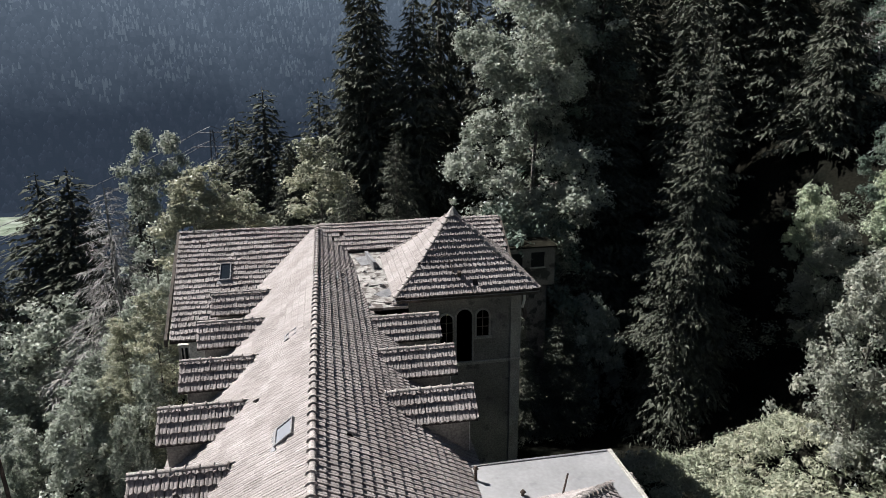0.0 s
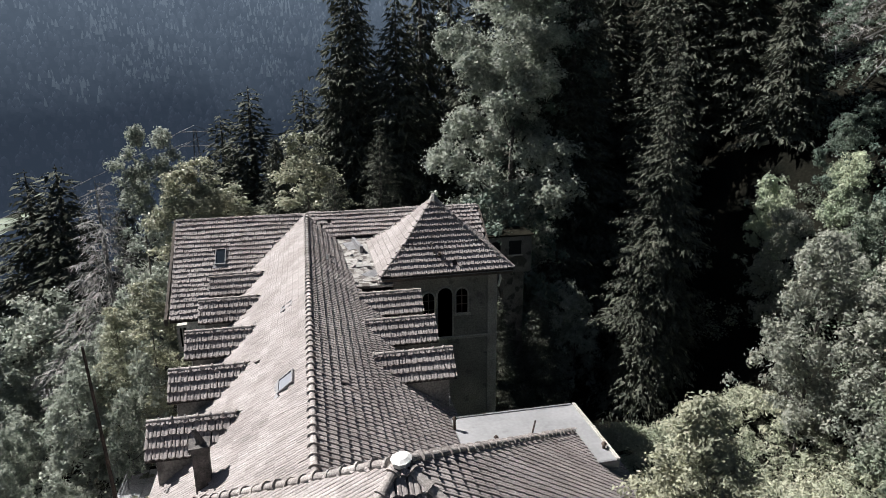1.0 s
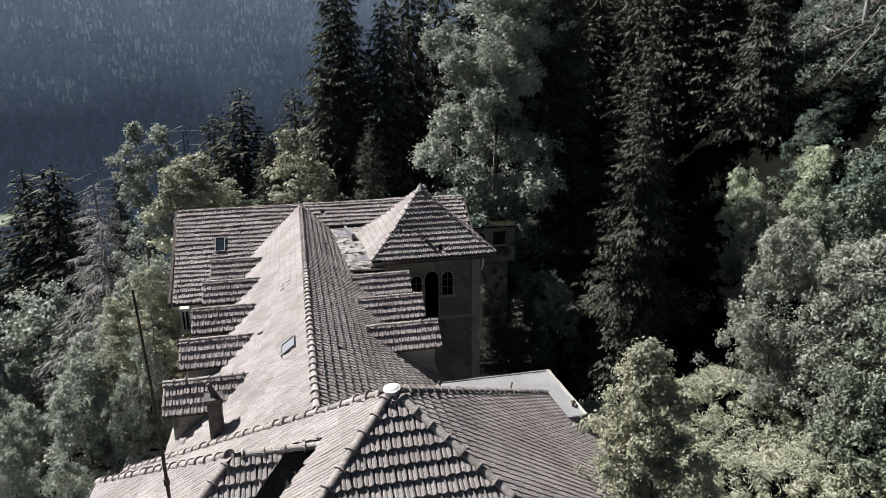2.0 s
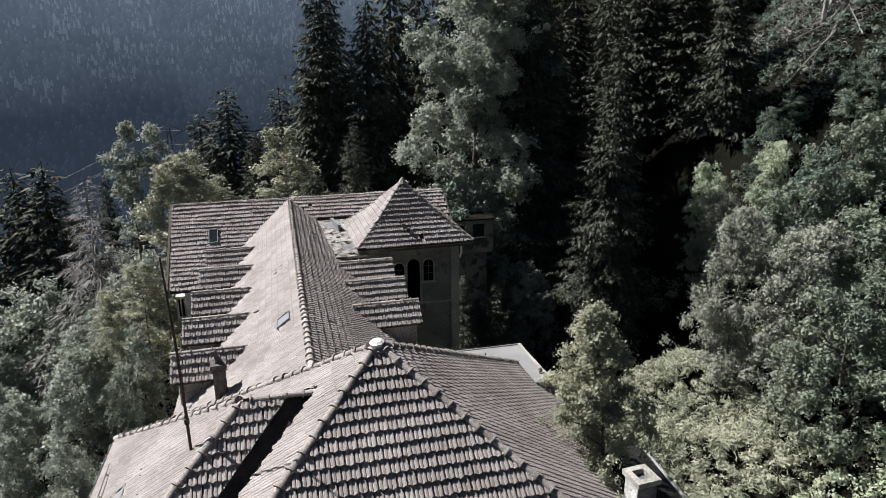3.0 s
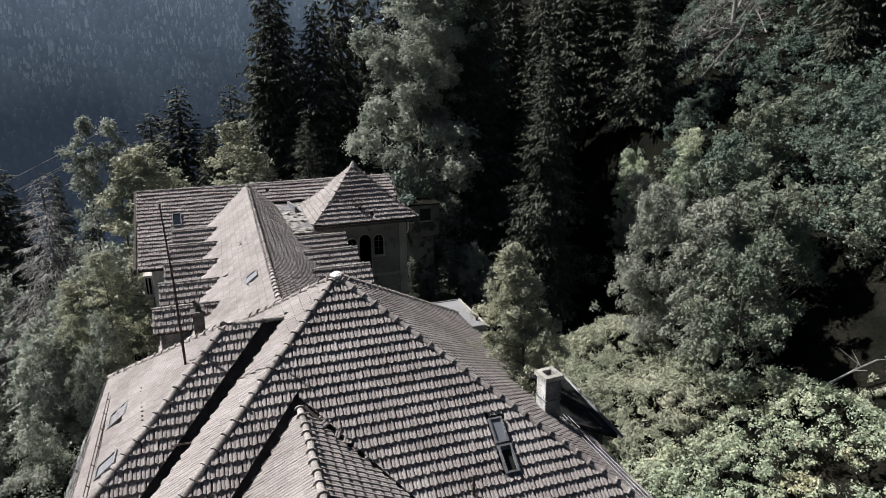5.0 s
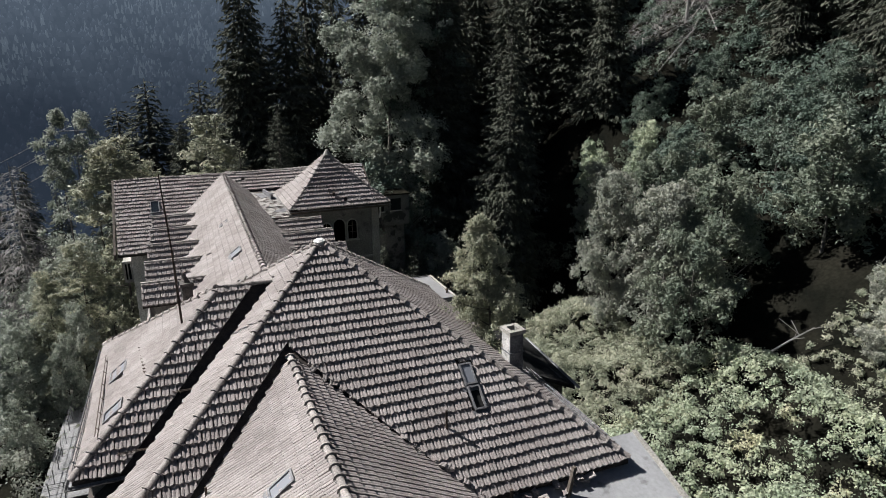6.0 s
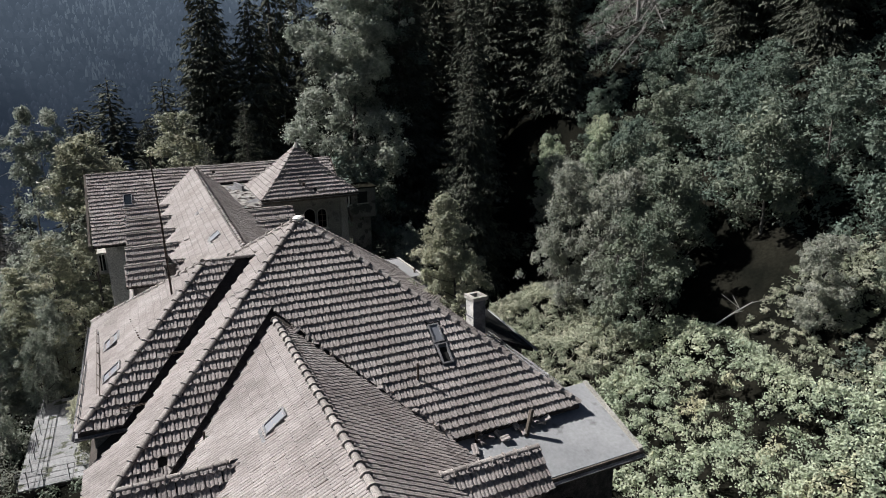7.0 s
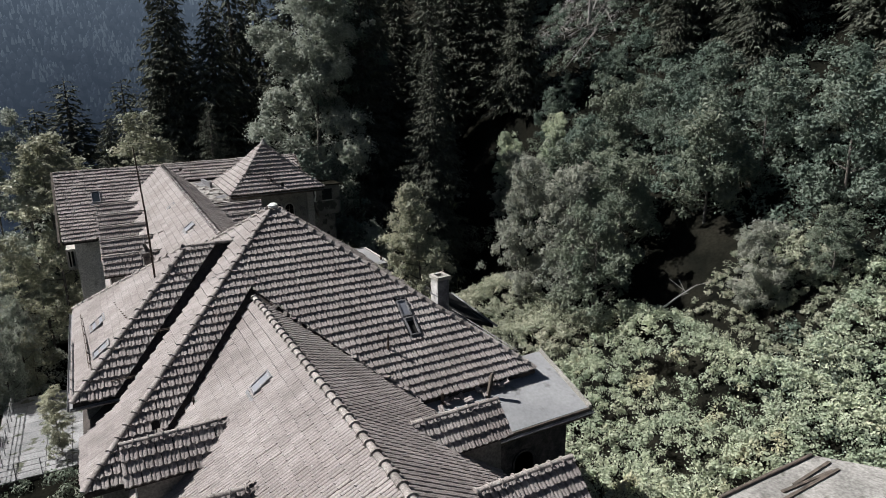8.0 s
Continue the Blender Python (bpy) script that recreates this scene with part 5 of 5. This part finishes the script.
thicket("slope_brush", "green brush under the trees", [(26, 34, 18, 36), (-24, -11.5, 26, 62), (-13.5, -5.0, 16, 23.4)], LEAF_DEEP, 0.18, 1.0, (0.4, 0.8), 80, 1.5, 33)
thicket("dark_brush", "dark low brush on the wooded slope", [(36, 60, 30, 60), (34, 42, 4, 32), (42, 56, 2, 36), (33, 46, 8, 32)], LEAF_BLUE, 0.24, 1.1, (0.4, 0.8), 60, 0.5, 36)
thicket("hollow_brush", "dark green brush in the hollow", [(24.5, 28.5, -6, 5), (33, 36, -6, 8.5)], LEAF_BLUE, 0.17, 2.6, (0.35, 0.7), 65, 0.9, 38)
thicket("terrace_weeds", "weeds and saplings overgrowing the terrace", [(-11.3, -10.3, 29.5, 33.5), (-8.8, -5.0, 26.5, 34), (-11.3, -7, 33.5, 36)], LEAF_GREY, 0.13, 1.3, (0.2, 0.42), 70, 1.0, 35)
thicket("bank_grass", "pale dry grass on the bank", [(26.3, 33.4, 0.5, 10.5)], GRASS, 0.2, 6.0, (0.15, 0.4), 70, 0.5, 39, 0.3, 3, 0.6)
undergrowth("brushwood", "tangle of bleached dead branches on the slope", [(40.5, 50, 36.5, 51)], DEADWOOD, 0.9, 34, 0.6, 37, 0.06, 0.5)
thicket("left_brush", "grey-green bushes below the building", [(-20, -11.3, 10, 42), (-11.3, -6.2, 34, 42)], LEAF_GREY, 0.19, 1.0, (0.4, 0.8), 80, 2.2, 34)


def far_woods(name, n, seed, material, tall, spread, wide=(0.26, 0.42), shoulder=0.85):
    """Countless small trees on the far side of the valley."""
    rng = np.random.default_rng(seed)
    x, across = rng.uniform(-900, 600, n), np.where(rng.random(n) < 0.78, 1180 + 420 * rng.random(n), 160 + 1020 * rng.random(n))
    clear = (across > 990) & (across < 1140) & (x < -380) & (x > -660) & (rng.random(n) < 0.9)
    across = np.where(clear, across + 300, across)
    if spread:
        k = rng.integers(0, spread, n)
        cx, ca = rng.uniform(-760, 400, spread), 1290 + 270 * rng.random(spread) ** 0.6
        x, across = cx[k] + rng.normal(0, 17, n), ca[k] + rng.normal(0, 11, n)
    y = (across + 0.30 * x) / 0.955
    z = ground_z(x, y) - 2
    h = rng.uniform(*tall, n)
    r = h * rng.uniform(*wide, n)
    v, f, seg = [], [], 5
    a = 2 * math.pi * np.arange(seg) / seg
    rings = [np.stack([x[:, None] + np.cos(a + t) * (r * k)[:, None], y[:, None] + np.sin(a + t) * (r * k)[:, None], np.repeat((z + h * lift)[:, None], seg, 1)], -1) for lift, k, t in ((0.1, 0.9, 0.0), (0.58, shoulder, 0.5))]
    v = [np.concatenate(rings + [np.stack([x, y, z + h], -1)[:, None]], 1).reshape(-1, 3)]
    i = np.arange(n)[:, None] * (2 * seg + 1)
    s, q = np.arange(seg)[None], (np.arange(seg)[None] + 1) % seg
    for tri in ((i + s, i + q, i + seg + s), (i + q, i + seg + q, i + seg + s), (i + seg + s, i + seg + q, np.repeat(i + 2 * seg, seg, 1))):
        f.append(np.stack(tri, -1).reshape(-1, 3))
    ob = from_arrays(name, np.concatenate(v), np.concatenate(f), material, None, True)
    tagged(ob, "wooded mountainside across the valley with painted blue haze", "forest", kind="stuff")


# haze is in both materials; the second stands in for sunlit crowns
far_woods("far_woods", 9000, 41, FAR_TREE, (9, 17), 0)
far_woods("far_sunlit_woods", 2600, 42, FAR_SUNLIT, (6, 17), 150, (0.17, 0.28), 0.6)



# ---- terrace, pylon and logs ----
def terrace():
    t = thing("terrace", "paved concrete terrace with rusty railings, overgrown", "terrace", kind="structure")
    rng = random.Random(12)
    bm = bmesh.new()
    add_box(bm, (-11.35, 23.8, -9.5), (-4.5, 34.7, -5.06), bevel=0.05)
    part("slab", bm, BATTEN, t)
    nx, ny = 5, 8
    for i in range(nx):
        for k in range(ny):
            x0, y0 = -11.35 + i * 6.85 / nx, 23.8 + k * 10.9 / ny
            bm = bmesh.new()
            lift = rng.uniform(0, 0.02)
            add_box(bm, (x0 + 0.012, y0 + 0.012, -5.058), (x0 + 6.85 / nx - 0.012, y0 + 10.9 / ny - 0.012, -5.0 + lift), bevel=0.012)
            part("paving_slab", bm, PAVING, t)
    for a, b, n in (((-11.25, 23.9), (-6.2, 23.9), 4), ((-10.75, 24.0), (-10.75, 34.4), 7)):
        bm = bmesh.new()
        a, b = Vector((*a, -5.0)), Vector((*b, -5.0))
        for i in range(n + 1):
            p = a.lerp(b, i / n)
            add_tube(bm, p, p + Vector((0, 0, 1.0)), 0.025, seg=6)
        for h in (0.35, 0.68, 1.0):
            add_tube(bm, a + Vector((0, 0, h)), b + Vector((0, 0, h)), 0.02, seg=6)
        part("railing", bm, ZINC, t, "rusty steel railing")


def pylon(at, h):
    """A lattice pylon with two cross-arms."""
    t = thing("power_pylon", "small grey lattice power pylon with wires", "pylon", at=at)
    bm = bmesh.new()
    w = 1.3
    for k in range(8):
        z0, z1 = h * k / 8, h * (k + 1) / 8
        a, b = w * (1 - 0.8 * k / 8), w * (1 - 0.8 * (k + 1) / 8)
        for i in range(4):
            sx, sy = ((-1, -1), (1, -1), (1, 1), (-1, 1))[i]
            qx, qy = ((-1, -1), (1, -1), (1, 1), (-1, 1))[(i + 1) % 4]
            add_tube(bm, (sx * a, sy * a, z0), (sx * b, sy * b, z1), 0.09, seg=4)
            add_tube(bm, (sx * a, sy * a, z0), (qx * b, qy * b, z1), 0.05, seg=4)
    for z, r in ((h * 0.97, 3.2), (h * 0.8, 4.2)):
        add_tube(bm, (-r, 0, z), (r, 0, z), 0.11, seg=4)
        add_tube(bm, (-r, 0, z), (0, 0, z + 1.4), 0.06, seg=4)
        add_tube(bm, (r, 0, z), (0, 0, z + 1.4), 0.06, seg=4)
    part("lattice", bm, ZINC, t)
    bm = bmesh.new()
    for x, z in ((-3.2, h * 0.97), (3.2, h * 0.97), (-4.2, h * 0.8), (4.2, h * 0.8)):
        p = Vector((x, 0, z))
        for i in range(10):
            f, g = i / 10, (i + 1) / 10
            q = [Vector((x - 75 * s, -25 * s, z - 26 * s - 14 * s * (1 - s))) for s in (f, g)]
            add_tube(bm, q[0], q[1], 0.07, seg=4)
    part("wire", bm, ZINC, t)


def log(name, a, b, r, label):
    t = thing(name, label, "log", "fallen logs")
    bm = bmesh.new()
    a, b = Vector(a), Vector(b)
    rng = random.Random(int(a.x * 10))
    sweep(bm, [a, a.lerp(b, 0.5) + Vector((0, 0, 0.05)), b], [r, r * 0.75, r * 0.45], 8)
    part("stem", bm, DEADWOOD, t)
    for k in range(5):
        p = a.lerp(b, rng.uniform(0.3, 1.0))
        bm = bmesh.new()
        add_tube(bm, p, p + Vector((rng.uniform(-1, 1), rng.uniform(-1, 1), rng.uniform(0.1, 0.9))), r * 0.3, 0.01, 5)
        part("branch", bm, DEADWOOD, t)


terrace()
log("dead_trunk", (45.0, 41.5, 20.5), (45.2, 41.6, 27.5), 0.22, "bare upright dead trunk on the slope")
litter = random.Random(44)
for k in range(11):
    x, y, turn, reach = litter.uniform(41.5, 47.5), litter.uniform(37.5, 45.5), litter.uniform(0, 6.28), litter.uniform(1.0, 2.4)
    ends = [(x + q * reach * math.cos(turn), y + q * reach * math.sin(turn)) for q in (-1, 1)]
    log("fallen_log", *[(*e, float(ground_z(*e)) + 0.12 + 0.35 * litter.random()) for e in ends], litter.uniform(0.05, 0.11), "bleached fallen trunk on the slope")
pylon((-23.5, 153.4, -14.0), 18.6)
log("fallen_log", (-19.5, 44.0, -8.2), (-13.5, 42.0, -4.2), 0.16, "bleached fallen trunk among the bushes")
log("fallen_log", (26.2, 11.4, 2.4), (27.6, 10.2, 4.0), 0.06, "bleached fallen trunk on the slope")


# ---- the plan brought to its true size ----
for ob in list(scene.objects):
    if ob.parent is None and ob.type in ("MESH", "EMPTY"):
        ob.matrix_basis = Matrix.Scale(SIZE, 4) @ ob.matrix_basis
